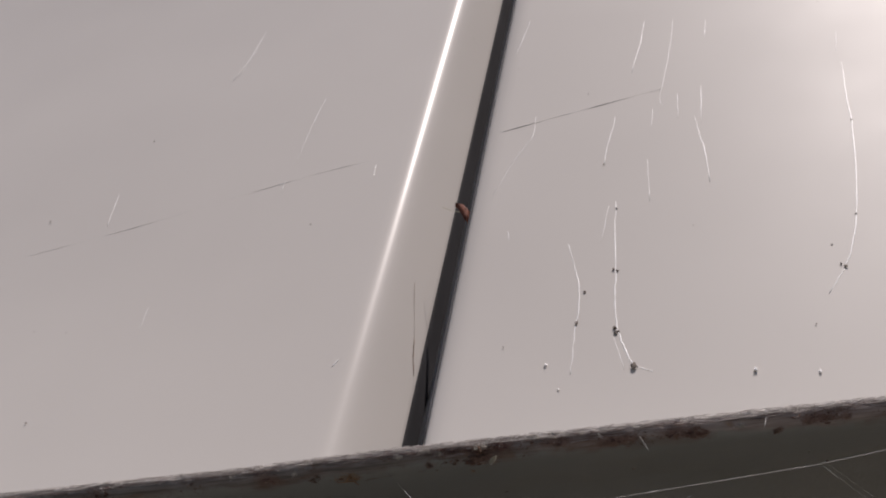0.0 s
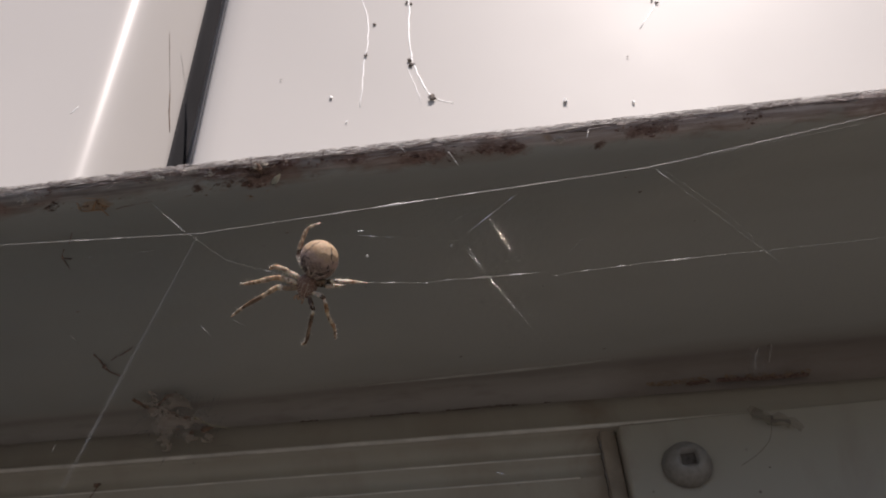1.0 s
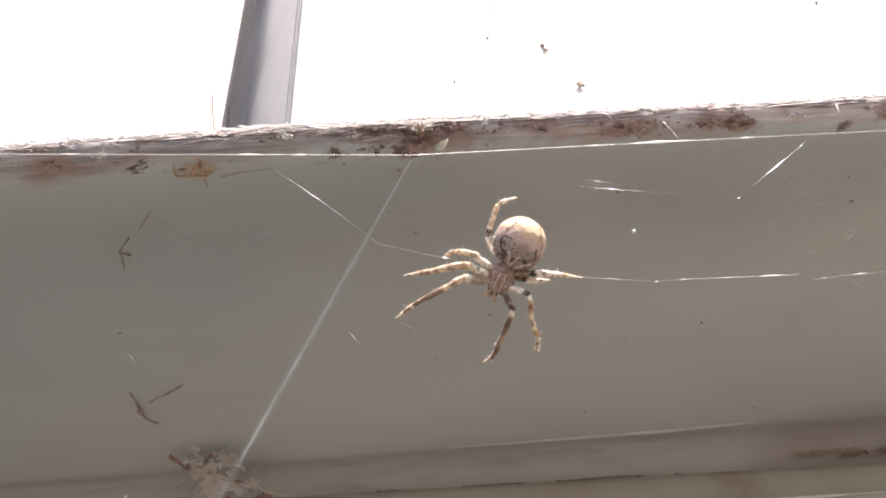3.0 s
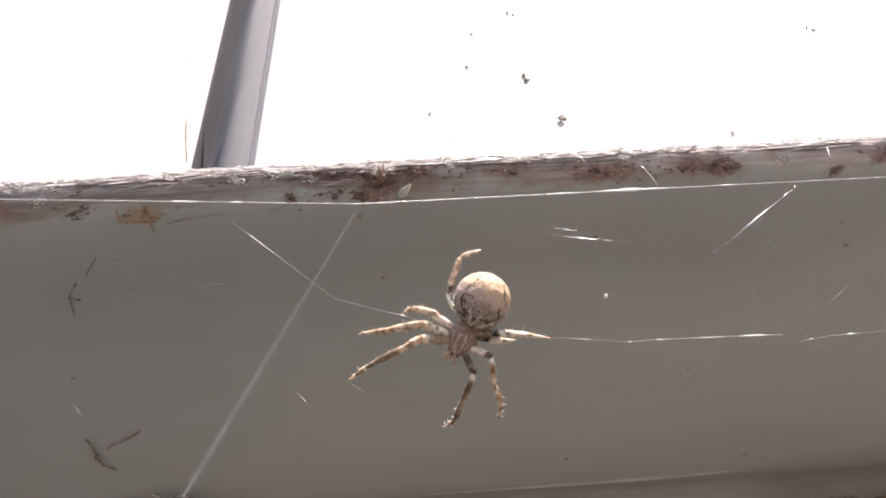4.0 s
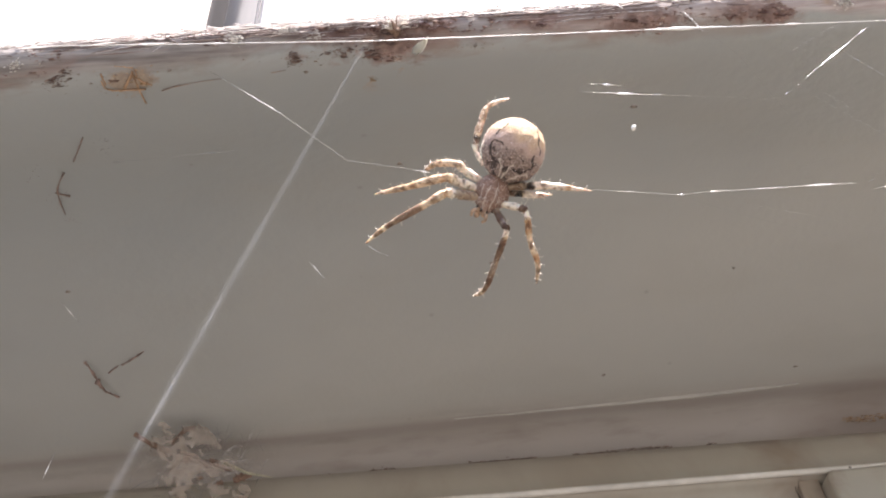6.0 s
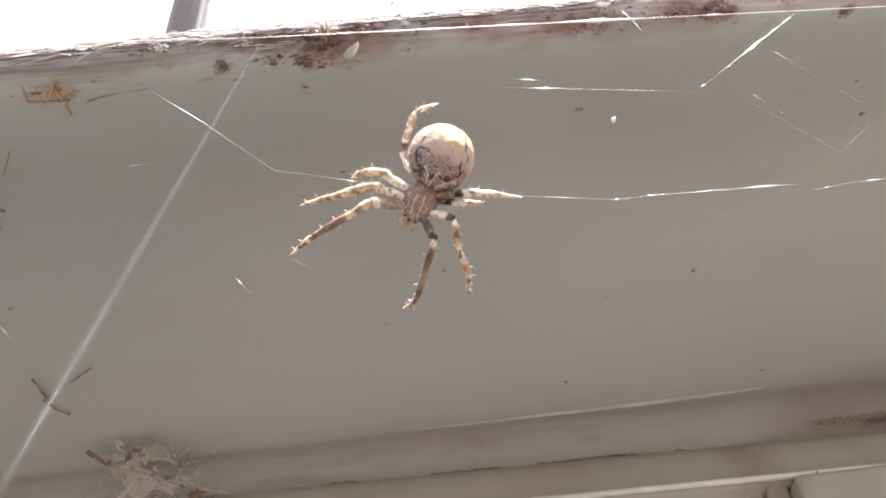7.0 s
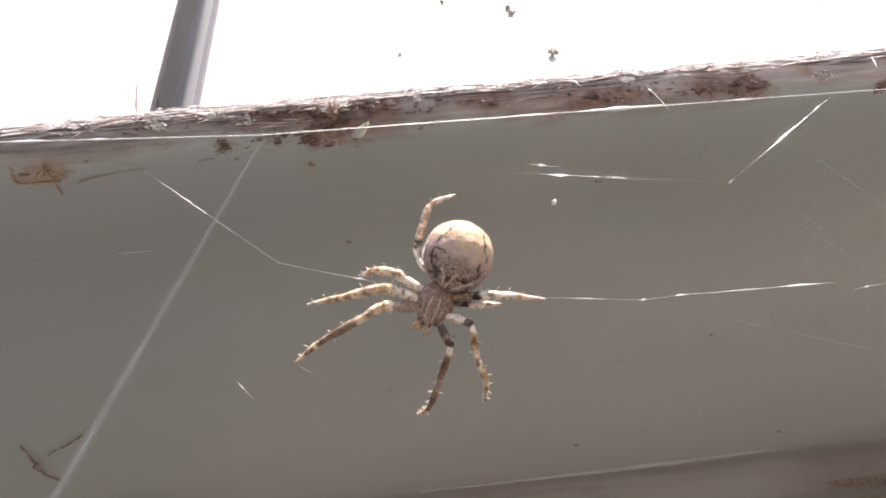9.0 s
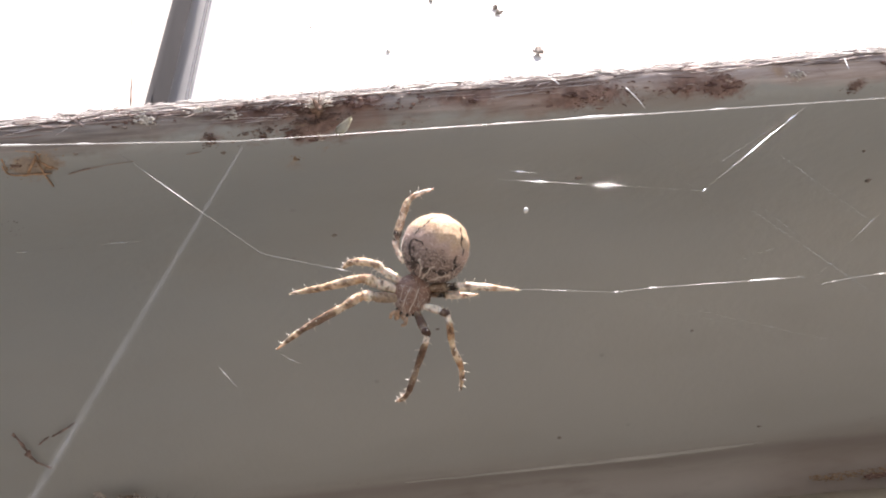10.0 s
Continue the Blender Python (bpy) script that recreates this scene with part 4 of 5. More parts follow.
    thread(w, "thread", [(-0.0199, 0.2452, 1.6392), (-0.0187, 0.2436, 1.6406)], R * 1.4, SILK, ((0.3, 0.3, 0.8),))


# A white bead keyed to imitate a sun glint sliding along a thread.
def glint_dot():
    rng = random.Random(3)
    ob = part("dust_mote", blob(rng, 0.00016, 0.2, 2, (1, 1.3, 1)), SILK)
    return tagged(ob, "tiny white bead painting a glint that slides along a thread", "speck")


LINE = line_web()
web()
GLINT_DOT = glint_dot()


# ------------------------------------------------------------ dirt, silk and debris on the wall and ledge
def wall_y(x, z):
    """The face of the right-hand panel, or of the left-hand one beyond the seam."""
    return (0.2395 if x > seam_x(z) - 0.002 else 0.2545) + 0.05 * (z - Z0)


def silk_strand(points, radius, knots=(), label="dry white silk strand stuck to the wall panel"):
    rng = random.Random(len(points) * 31 + int(points[0][0] * 9999))
    e = new("silk_strand")
    tagged(e, label, "silk strand", "silk strands on the wall")
    pts = [(x, wall_y(x, z) - 0.00002, z) for x, z in points]
    line = smooth_line(pts, 5) if len(pts) > 2 else [Vector(pts[0]).lerp(Vector(pts[1]), i / 6) for i in range(7)]
    line = [p + Vector((rng.uniform(-1, 1), 0, 0)) * 0.00012 for p in line]
    n = len(line)
    part("silk", tube(line, [1.5 * radius * (0.55 + 0.45 * math.sin(math.pi * (i + 0.5) / n)) * rng.uniform(0.7, 1.3) for i in range(n)], 6), SILK_DRY, e)
    for v in e.children[0].data.vertices:
        y = wall_y(v.co.x, v.co.z) - 0.00003
        v.co.y = y + (v.co.y - y) * 0.3
    for x, z, size in knots:
        k = part("clod", blob(rng, size * 0.42, 0.7, 3, (1, 0.6, 1.1)), CLOD, e, "dark grain of dirt")
        k.location = (x, wall_y(x, z) - size * 0.4, z)
    return e


def strands():
    R = 0.00008
    silk_strand([(0.0382, 1.7529), (0.0374, 1.741), (0.0371, 1.7286), (0.0365, 1.7194), (0.0366, 1.7103), (0.0378, 1.7039), (0.0394, 1.6992), (0.0429, 1.697)], 0.00011,
                ((0.0366, 1.7284, 0.0006), (0.0374, 1.7278, 0.0005), (0.0360, 1.7100, 0.0007), (0.0362, 1.7086, 0.0007), (0.0368, 1.7090, 0.0004), (0.0394, 1.6986, 0.0011), (0.0382, 1.7500, 0.0004)),
                "dry silk strand hung with dark clods of dirt")
    silk_strand([(0.0268, 1.7392), (0.0288, 1.725), (0.0287, 1.7173), (0.028, 1.7125), (0.0273, 1.7047), (0.0267, 1.6983)], R,
                ((0.0301, 1.7222, 0.0005), (0.0282, 1.7127, 0.0006)), "dry silk strand hung with dark clods of dirt")
    silk_strand([(0.0982, 1.7988), (0.0961, 1.7814), (0.0952, 1.7722), (0.0927, 1.7552), (0.0894, 1.738), (0.0865, 1.7277), (0.0836, 1.7207), (0.0789, 1.7132)], 0.00011,
                ((0.0836, 1.7206, 0.0006), (0.0829, 1.7215, 0.0005), (0.0890, 1.7370, 0.0004), (0.0952, 1.7722, 0.0004), (0.0823, 1.7279, 0.0003)), "dry silk strand hung with dark clods of dirt")
    for pts, r in (([(0.0626, 1.7983), (0.0608, 1.7814)], R), ([(0.0595, 1.7837), (0.0598, 1.7756), (0.0604, 1.7685), (0.0602, 1.7554)], R),
                   ([(0.0184, 1.7953), (0.0177, 1.7865), (0.0158, 1.782), (0.0123, 1.7744), (0.008, 1.7621)], R * 0.8), ([(0.0396, 1.7888), (0.0371, 1.7766), (0.0358, 1.7683)], R),
                   ([(0.0464, 1.768), (0.046, 1.7512)], R * 0.7), ([(0.0502, 1.8384), (0.0481, 1.8249), (0.0449, 1.8102)], R), ([(0.0584, 1.8356), (0.0558, 1.8179), (0.0518, 1.7966), (0.0518, 1.7914)], R * 0.8),
                   ([(0.0561, 1.7954), (0.0553, 1.7841)], R * 0.7), ([(0.0494, 1.79), (0.0485, 1.7822)], R * 0.8), ([(0.0157, 1.8505), (0.0133, 1.8379), (0.0117, 1.8314)], R * 0.8),
                   ([(0.0364, 1.7512), (0.0342, 1.7388)], R * 0.6), ([(0.0357, 1.7081), (0.0375, 1.698)], R * 0.5), ([(0.0673, 1.8324), (0.066, 1.8235)], R * 0.7),
                   ([(0.0998, 1.8137), (0.0979, 1.8043)], R * 0.5), ([(0.0123, 1.747), (0.0126, 1.7435)], R * 0.7)):
        silk_strand(pts, r)
    for pts, r in (([(-0.0908, 1.9079), (-0.0922, 1.8903), (-0.0959, 1.8726)], R * 0.8), ([(-0.0914, 1.9019), (-0.0938, 1.8756)], R * 0.6), ([(-0.0565, 1.8492), (-0.0582, 1.8337), (-0.0596, 1.8147)], R * 0.8),
                   ([(-0.0613, 1.8039), (-0.0615, 1.7986)], R), ([(-0.1191, 1.8102), (-0.1176, 1.7939)], R), ([(-0.0329, 1.8056), (-0.0327, 1.7989)], R),
                   ([(-0.0312, 1.7245), (-0.0324, 1.7224)], R * 1.4), ([(-0.0902, 1.7528), (-0.0903, 1.745)], R * 0.6)):
        silk_strand(pts, r)


def specks():
    """Single grains of dirt on the panels and under the ledge."""
    rng = random.Random(11)
    for x, z, size in ((0.0328, 1.8024, 0.0004), (0.0127, 1.7079, 0.0004), (0.0358, 1.7684, 0.0005), (-0.0487, 1.7802, 0.0004), (-0.1161, 1.8394, 0.0006),
                       (-0.1396, 1.8006, 0.0007), (-0.111, 1.7141, 0.0006), (0.075, 1.705, 0.0004), (0.055, 1.74, 0.0003)):
        ob = part("dirt_speck", blob(rng, size * 0.3, 0.5, 2), CLOD)
        tagged(ob, "small dark grain of dirt on the wall panel", "dirt speck", "dirt specks on the wall")
        ob.location = (x, wall_y(x, z) - size * 0.6, z)
    for x, z, size in ((0.0621, 1.6945, 0.0009), (0.0217, 1.7014, 0.0006), (0.0243, 1.6944, 0.0004), (0.0735, 1.6925, 0.0006)):
        ob = part("silk_fluff", blob(rng, size * 0.45, 0.9, 3, (0.6, 0.5, 1.2)), SILK_DRY)
        tagged(ob, "pale scrap of fluff stuck to the wall panel", "fluff", "fluff on the wall")
        ob.location = (x, wall_y(x, z) - size * 0.4, z)
    for x, y, z, size in ((-0.0083, 0.2399, 1.6734, 0.0005), (0.0135, 0.2434, 1.6750, 0.0004), (0.0404, 0.2816, 1.6733, 0.0004), (0.0678, 0.2833, 1.6730, 0.0004), (0.0714, 0.2419, 1.6751, 0.0005),
                          (0.0381, 0.2358, 1.6724, 0.0005), (0.0091, 0.2471, 1.6759, 0.0003), (0.0362, 0.2539, 1.6764, 0.0003), (-0.0089, 0.2513, 1.6764, 0.0003), (0.0245, 0.2610, 1.6760, 0.0003),
                          (0.0560, 0.2650, 1.6755, 0.0003), (0.0045, 0.2263, 1.6686, 0.0003), (-0.0078, 0.2249, 1.6682, 0.0003), (0.1002, 0.2870, 1.6726, 0.0006), (0.0820, 0.2520, 1.6763, 0.0003),
                          (0.0680, 0.2356, 1.6727, 0.0003), (0.0290, 0.2560, 1.6763, 0.0002), (-0.0260, 0.2600, 1.6760, 0.0004)):
        ob = part("dirt_speck", blob(rng, size * 0.46, 0.5, 2, (1.3, 1, 0.6)), CLOD)
        tagged(ob, "small dark grain of dirt under the ledge", "dirt speck", "dirt specks under the ledge")
        ob.location = (x, y, z - size * 0.25)
    for x, y, z, size in ((0.0715, 0.2865, 1.6440, 0.0003), (0.0900, 0.2866, 1.6420, 0.0004), (0.0930, 0.2866, 1.6465, 0.0003), (0.0860, 0.2866, 1.6385, 0.0003), (0.0705, 0.2866, 1.6580, 0.0003),
                          (-0.0120, 0.2932, 1.6470, 0.0003), (0.0200, 0.2932, 1.6475, 0.0003), (-0.0400, 0.2932, 1.6500, 0.0012)):
        ob = part("dirt_speck", blob(rng, size * 0.5, 0.5, 2, (1.2, 0.6, 1)), CLOD)
        tagged(ob, "small dark grain of dirt on the lower wall", "dirt speck", "dirt specks on the lower wall")
        ob.location = (x, y - size * 0.2, z)


def rods(name, label, category, lines, material, sides=5, wobble=0.25, seed=1):
    """A little bundle of crooked stalks."""
    rng = random.Random(seed)
    e = new(name)
    tagged(e, label, category)
    for pts, r in lines:
        line = smooth_line(pts, 4) if len(pts) > 2 else [Vector(pts[0]), (Vector(pts[0]) + Vector(pts[1])) / 2, Vector(pts[1])]
        part("stalk", tube(line, [r * rng.uniform(0.6, 1.25) for _ in line], sides, wobble, rng), material, e)
    return e


def debris():
    rods("twig", "brown forked twig caught under the ledge", "twig",
         [([(-0.0263, 0.2710, 1.6744), (-0.0258, 0.2728, 1.6742), (-0.0254, 0.2746, 1.6740), (-0.0250, 0.2767, 1.6741)], 0.00013), ([(-0.0255, 0.2744, 1.6740), (-0.0252, 0.2756, 1.6739)], 0.00028),
          ([(-0.0250, 0.2767, 1.6741), (-0.0244, 0.2771, 1.6740), (-0.0236, 0.2778, 1.6740)], 0.00011), ([(-0.0240, 0.2775, 1.6740), (-0.0235, 0.2780, 1.6740)], 0.00019)], ROOT, 6, 0.6, seed=2)
    rods("stalk_scrap", "short dark bits of stalk in a row under the ledge", "stalk",
         [([(-0.0240, 0.2737, 1.6745), (-0.0234, 0.2731, 1.6745), (-0.0226, 0.2724, 1.6745)], 0.00010), ([(-0.0221, 0.2723, 1.6745), (-0.0206, 0.2713, 1.6744), (-0.0190, 0.2702, 1.6746)], 0.00010)], ROOT, 6, 0.5, seed=7)
    rods("stalk_scrap", "two red-brown root scraps under the ledge", "stalk",
         [([(-0.0175, 0.2330, 1.6697), (-0.0186, 0.2353, 1.6706), (-0.0195, 0.2371, 1.6713)], 0.00006), ([(-0.0210, 0.2390, 1.6720), (-0.0228, 0.2429, 1.6738), (-0.0231, 0.2470, 1.6748)], 0.00008), ([(-0.0231, 0.2432, 1.6739), (-0.0218, 0.2440, 1.6742)], 0.00010)], ROOT, 6, 0.6, seed=3)
    rods("stalk_scrap", "dark thin stalk glued to the ledge", "stalk",
         [([(-0.0089, 0.2271, 1.6681), (-0.0080, 0.2268, 1.6681), (-0.0070, 0.2266, 1.6681)], 0.00006), ([(-0.0070, 0.2266, 1.6681), (-0.0052, 0.2264, 1.6682), (-0.0032, 0.2263, 1.6683)], 0.00003), ([(0.0013, 0.2260, 1.6683), (0.0027, 0.2258, 1.6683)], 0.00003)], ROOT, 6, 0.6, seed=4)
    rods("dried_shoot", "dried orange-brown shoot pressed on the ledge nose", "shoot",
         [([(-0.0125, 0.2240, 1.6680), (-0.0116, 0.2241, 1.6679), (-0.0108, 0.2244, 1.6679), (-0.0107, 0.2254, 1.6677)], 0.00004), ([(-0.0139, 0.2253, 1.6677), (-0.0135, 0.2263, 1.6677), (-0.0117, 0.2266, 1.6679), (-0.0102, 0.2267, 1.6680)], 0.00007),
          ([(-0.0110, 0.2246, 1.6679), (-0.0113, 0.2252, 1.6678), (-0.0121, 0.2264, 1.6679)], 0.00011), ([(-0.0110, 0.2250, 1.6678), (-0.0108, 0.2266, 1.6679), (-0.0106, 0.2287, 1.6686)], 0.00007), ([(-0.0108, 0.2252, 1.6678), (-0.0102, 0.2259, 1.6679), (-0.0096, 0.2263, 1.6680)], 0.00007),
          ([(-0.0136, 0.2258, 1.6677), (-0.0138, 0.2246, 1.6678)], 0.00006)], SHOOT, 6, 0.5, seed=15)
    rods("seam_hair", "dark loose fibre hanging beside the panel seam", "fibre",
         [([(-0.0177, 0.2642, 1.7575), (-0.0173, 0.2649, 1.7504), (-0.0166, 0.2662, 1.7390)], 0.00003), ([(-0.0166, 0.2662, 1.7390), (-0.0164, 0.2664, 1.7338), (-0.0160, 0.2673, 1.7277)], 0.00010)], BARK, 5, 0.4, 5)
    rng = random.Random(41)
    for c in (Vector((-0.0100, 0.2790, 1.7880)), Vector((-0.0080, 0.2800, 1.8140))):
        lines = []
        for k in range(26):
            p = c + Vector((rng.gauss(0, 0.0010), rng.gauss(0, 0.0006), rng.gauss(0, 0.0022)))
            d = Vector((rng.uniform(-1, 1), rng.uniform(-0.5, 0.1), rng.uniform(-1, 1))) * 0.0013
            lines.append(([p, p + d * 0.5 + Vector((0.0002, -0.0003, 0.0002)), p + d], 0.00005))
        rods("cobweb_tuft", "dusty grey tuft of cobweb in the panel seam", "cobweb", lines, SILK_DIM, 5, 0.3, 42)
    e = rods("dead_leaf", "curled red-brown scrap of leaf caught in the seam", "leaf",
             [([(-0.0092, 0.2550, 1.7760), (-0.0063, 0.2540, 1.7729), (-0.0040, 0.2545, 1.7724)], 0.00007)], HUSK, seed=6)
    rows = []
    for i, (x, z) in enumerate(((-0.0046, 1.7733), (-0.0030, 1.7722), (-0.0018, 1.7700), (-0.0014, 1.7676), (-0.0017, 1.7660))):
        w = (0.0004, 0.0009, 0.0011, 0.0008, 0.0003)[i]
        rows.append([(x - w, 0.2530, z - w * 0.6), (x - w * 0.3, 0.2518, z), (x + w * 0.5, 0.2522, z + w * 0.3), (x + w, 0.2536, z + w * 0.5)])
    bm = loft(rows)
    bmesh.ops.solidify(bm, geom=bm.faces[:], thickness=0.00012)
    part("blade", bm, LEAF, e)


def nest():
    """A ragged silk pocket with plant scraps, in the cove."""
    rng = random.Random(21)
    e = new("silk_nest")
    tagged(e, "ragged grey silk pocket with brown plant scraps in the cove", "nest")
    corners = ((-0.0212, 1.6728), (-0.0130, 1.6726), (-0.0075, 1.6650), (-0.0198, 1.6636))
    rows = []
    for i in range(30):
        v = i / 29
        row = []
        for j in range(30):
            u = j / 29
            (ax, az), (bx, bz), (cx, cz), (dx, dz) = corners
            x = (1 - v) * ((1 - u) * ax + u * bx) + v * ((1 - u) * dx + u * cx)
            z = (1 - v) * ((1 - u) * az + u * bz) + v * ((1 - u) * dz + u * cz)
            y = 0.2898 - 0.0024 * math.sin(math.pi * u) * math.sin(math.pi * (0.25 + 0.7 * v)) - (0.006 * (1 - v)) + 0.0009 * noise.noise(Vector((u * 5, v * 5, 2)))
            row.append((x + 0.0006 * noise.noise(Vector((u * 7, v * 7, 8))), y, min(z, 1.6732) + 0.0007 * noise.noise(Vector((u * 6, v * 6, 5)))))
        rows.append(row)
    bm = loft(rows)
    torn = []
    for k, f in enumerate(bm.faces):
        u, v, c = (k % 29) / 28, (k // 29) / 28, f.calc_center_median()
        if noise.noise(c * 500) + 0.7 * noise.noise(c * 1500) > -0.30 + 1.7 * min(u, 1 - u, v, 1 - v):
            torn.append(f)
    bmesh.ops.delete(bm, geom=torn, context="FACES")
    bmesh.ops.solidify(bm, geom=bm.faces[:], thickness=0.00005)
    part("silk_sheet", bm, NEST, e, "grey felted silk sheet")
    for k in range(260):
        x, z = rng.gauss(-0.0145, 0.0032), rng.gauss(1.6685, 0.0022)
        y = 0.2892 - rng.uniform(0.0, 0.004)
        d = Vector((rng.uniform(-1, 1), rng.uniform(-0.3, 0.3), rng.uniform(-1, 1))).normalized() * rng.uniform(0.0012, 0.0042)
        a = Vector((x, y, z))
        part("fibre", tube([a, a + d / 2 + Vector((0, -0.0003, 0.0003)), a + d], [0.00003, 0.00005, 0.00002], 4), SILK_DIM if k % 4 else SILK_THIN, e)
    for pts, r in (([(-0.0225, 0.2835, 1.6722), (-0.0205, 0.2848, 1.6712), (-0.0185, 0.2862, 1.6708)], 0.00035), ([(-0.0180, 0.2850, 1.6712), (-0.0160, 0.2838, 1.6722), (-0.0147, 0.2838, 1.6724)], 0.0003),
                   ([(-0.0170, 0.2866, 1.6708), (-0.0150, 0.2872, 1.6702), (-0.0135, 0.2880, 1.6690)], 0.00025), ([(-0.0140, 0.2880, 1.6700), (-0.0105, 0.2890, 1.6688)], 0.00025)):
        part("stalk", tube(smooth_line(pts, 4) if len(pts) > 2 else pts, [r] * (9 if len(pts) > 2 else 2), 6, 0.3, rng), BARK, e)
    part("straw", tube([(-0.0118, 0.2875, 1.6694), (-0.0085, 0.2885, 1.6678), (-0.0052, 0.2892, 1.6672)], [0.00022, 0.0002, 0.00006], 6), HUSK, e, "pale straw")
    for x, y, z, s in ((-0.0091, 0.2880, 1.6668, 0.0008), (-0.0145, 0.2872, 1.6668, 0.0004), (-0.0118, 0.2874, 1.6660, 0.0004), (-0.0160, 0.2866, 1.6695, 0.0006), (-0.0128, 0.2868, 1.6690, 0.0005)):
        c = part("scrap", blob(rng, s * 0.7, 0.8, 3, (1.3, 0.6, 0.8)), BARK, e, "dark plant scrap")
        c.location = (x, y, z)
    w = rods("hanging_stalk", "thin brown stalk with a seed hanging on the lower wall", "stalk",
             [([(-0.0299, 0.2914, 1.6586), (-0.0312, 0.2916, 1.6565), (-0.0322, 0.2922, 1.6548), (-0.0324, 0.2924, 1.6520)], 0.0001)], BARK, seed=9)
    c = part("seed", blob(rng, 0.00045, 0.9, 3, (1, 0.7, 0.8)), BARK, w)
    c.location = (-0.0298, 0.2908, 1.6588)


def rust_patch(x, a, wide, tall, count, size, seed, material, label, name="rust_patch", category="rust"):
    """A thin crust of overlapping crumbs on the nose."""
    rng = random.Random(seed)
    items = []
    for k in range(count // 20):
        c = on_nose(x + rng.gauss(0, wide * 0.42), max(0.05, a + rng.gauss(0, tall * 0.42)))
        items.append((c, size * rng.uniform(1.2, 2.6), rng.uniform(1.0, 2.0), 0.08))
    for k in range(int(count * 1.3)):
        px = x + rng.gauss(0, wide * 0.5)
        q = a + rng.gauss(0, tall * 0.5)
        if noise.noise(Vector((px * 700, q * 12, seed))) < -0.12:
            continue
        c = on_nose(px, max(0.02, q))
        items.append((c + Vector((0, -0.00003, 0)), size * rng.uniform(0.3, 0.8) * (0.6 + 0.9 * rng.random() ** 4), rng.uniform(1.0, 1.9), rng.uniform(0.25, 0.5)))
    return tagged(crumb_mesh(name, items, material), label, category, "rust and dirt on the ledge")


def lip_growth():
    """Everything stuck to the nose of the ledge."""
    rng = random.Random(5)
    red = "red-brown crumbling rust crust on the ledge nose"
    dark = "dark crumbs of grime on the ledge nose"
    for x, a, w, h, n, s, m in ((0.0095, 0.27, 0.0056, 0.08, 420, 0.00016, 0), (0.0160, 0.31, 0.0020, 0.08, 170, 0.00016, 0), (0.0126, 0.42, 0.0030, 0.14, 300, 0.00016, 1),
                                (0.0095, 0.56, 0.0050, 0.10, 300, 0.00014, 1), (0.0128, 0.68, 0.0011, 0.05, 110, 0.00016, 0), (0.0108, 0.60, 0.0010, 0.06, 110, 0.00016, 0), (0.0106, 0.84, 0.0008, 0.03, 40, 0.00011, 2),
                                (0.0036, 0.58, 0.0009, 0.08, 110, 0.00016, 1), (0.0200, 0.58, 0.0026, 0.06, 36, 0.00011, 1), (0.0262, 0.38, 0.0026, 0.06, 90, 0.00012, 0), (0.0368, 0.43, 0.0036, 0.14, 330, 0.00014, 0),
                                (0.0425, 0.46, 0.0030, 0.12, 120, 0.00013, 1), (0.0452, 0.42, 0.0026, 0.10, 240, 0.00015, 0), (0.0496, 0.45, 0.0024, 0.12, 280, 0.00016, 0), (0.0626, 0.59, 0.0012, 0.08, 60, 0.00016, 1),
                                (0.0700, 0.42, 0.0034, 0.12, 200, 0.00016, 0), (0.0850, 0.40, 0.0040, 0.12, 200, 0.00016, 0), (-0.0178, 0.55, 0.0016, 0.14, 150, 0.00017, 1), (-0.0260, 0.45, 0.0040, 0.14, 200, 0.00016, 0),
                                (-0.0420, 0.42, 0.0060, 0.14, 240, 0.00016, 0), (-0.0600, 0.42, 0.0060, 0.14, 220, 0.00016, 0), (-0.0020, 0.30, 0.0040, 0.08, 160, 0.00013, 0)):
        rust_patch(x, a, w, h, n, s, int(x * 1e4) + 999, (CRUST, GRIME, RESIDUE)[m], (red, dark, "faint orange crumbs under the ledge nose")[m])
    rust_patch(-0.0112, 0.66, 0.0026, 0.12, 70, 0.00016, 77, RESIDUE, "orange smear of dried residue under the ledge nose", "residue_smear", "residue")
    rust_patch(-0.0130, 0.66, 0.0022, 0.12, 25, 0.00014, 78, GRIME, dark)
    # the hairy seed head
    e = new("seed_head")
    tagged(e, "dark hairy seed head stuck to the ledge nose", "seed head")
    c = on_nose(0.0131, 0.36) + Vector((0, -0.0002, 0))
    core = part("core", blob(rng, 0.00050, 0.6, 3), BARK, e)
    core.location = c
    for k in range(70):
        a = rng.uniform(0.0, 3.14)
        d = Vector((math.cos(a) * rng.uniform(0.6, 1), -rng.uniform(0.1, 0.7), math.sin(a) * 0.8 - 0.15)).normalized() * rng.uniform(0.0007, 0.0016)
        bend = Vector((rng.uniform(-1, 1), -1, rng.uniform(-0.5, 1))) * 0.0002
        part("bristle", tube([c + d * 0.25, c + d * 0.7 + bend, c + d], [0.00005, 0.00004, 0.000014], 4), PALE if k % 4 else BARK, e)
    # papery bract beside it
    h = new("pale_bract")
    tagged(h, "thin translucent papery bract on the ledge nose", "bract")
    rows = []
    for i in range(9):
        t = i / 8
        w = 0.0005 * math.sin(math.pi * (0.10 + 0.85 * t)) * (1 - 0.35 * t)
        x, y, z = 0.0145 + 0.0010 * t + 0.0004 * t * t, 0.2246 - 0.0012 * t, 1.6676 + 0.0008 * t
        rows.append([(x - w, y, z + w * 0.8), (x - w * 0.2, y - 0.0004, z + w * 0.1 - 0.0002), (x + w, y, z - w * 0.8)])
    bm = loft(rows)
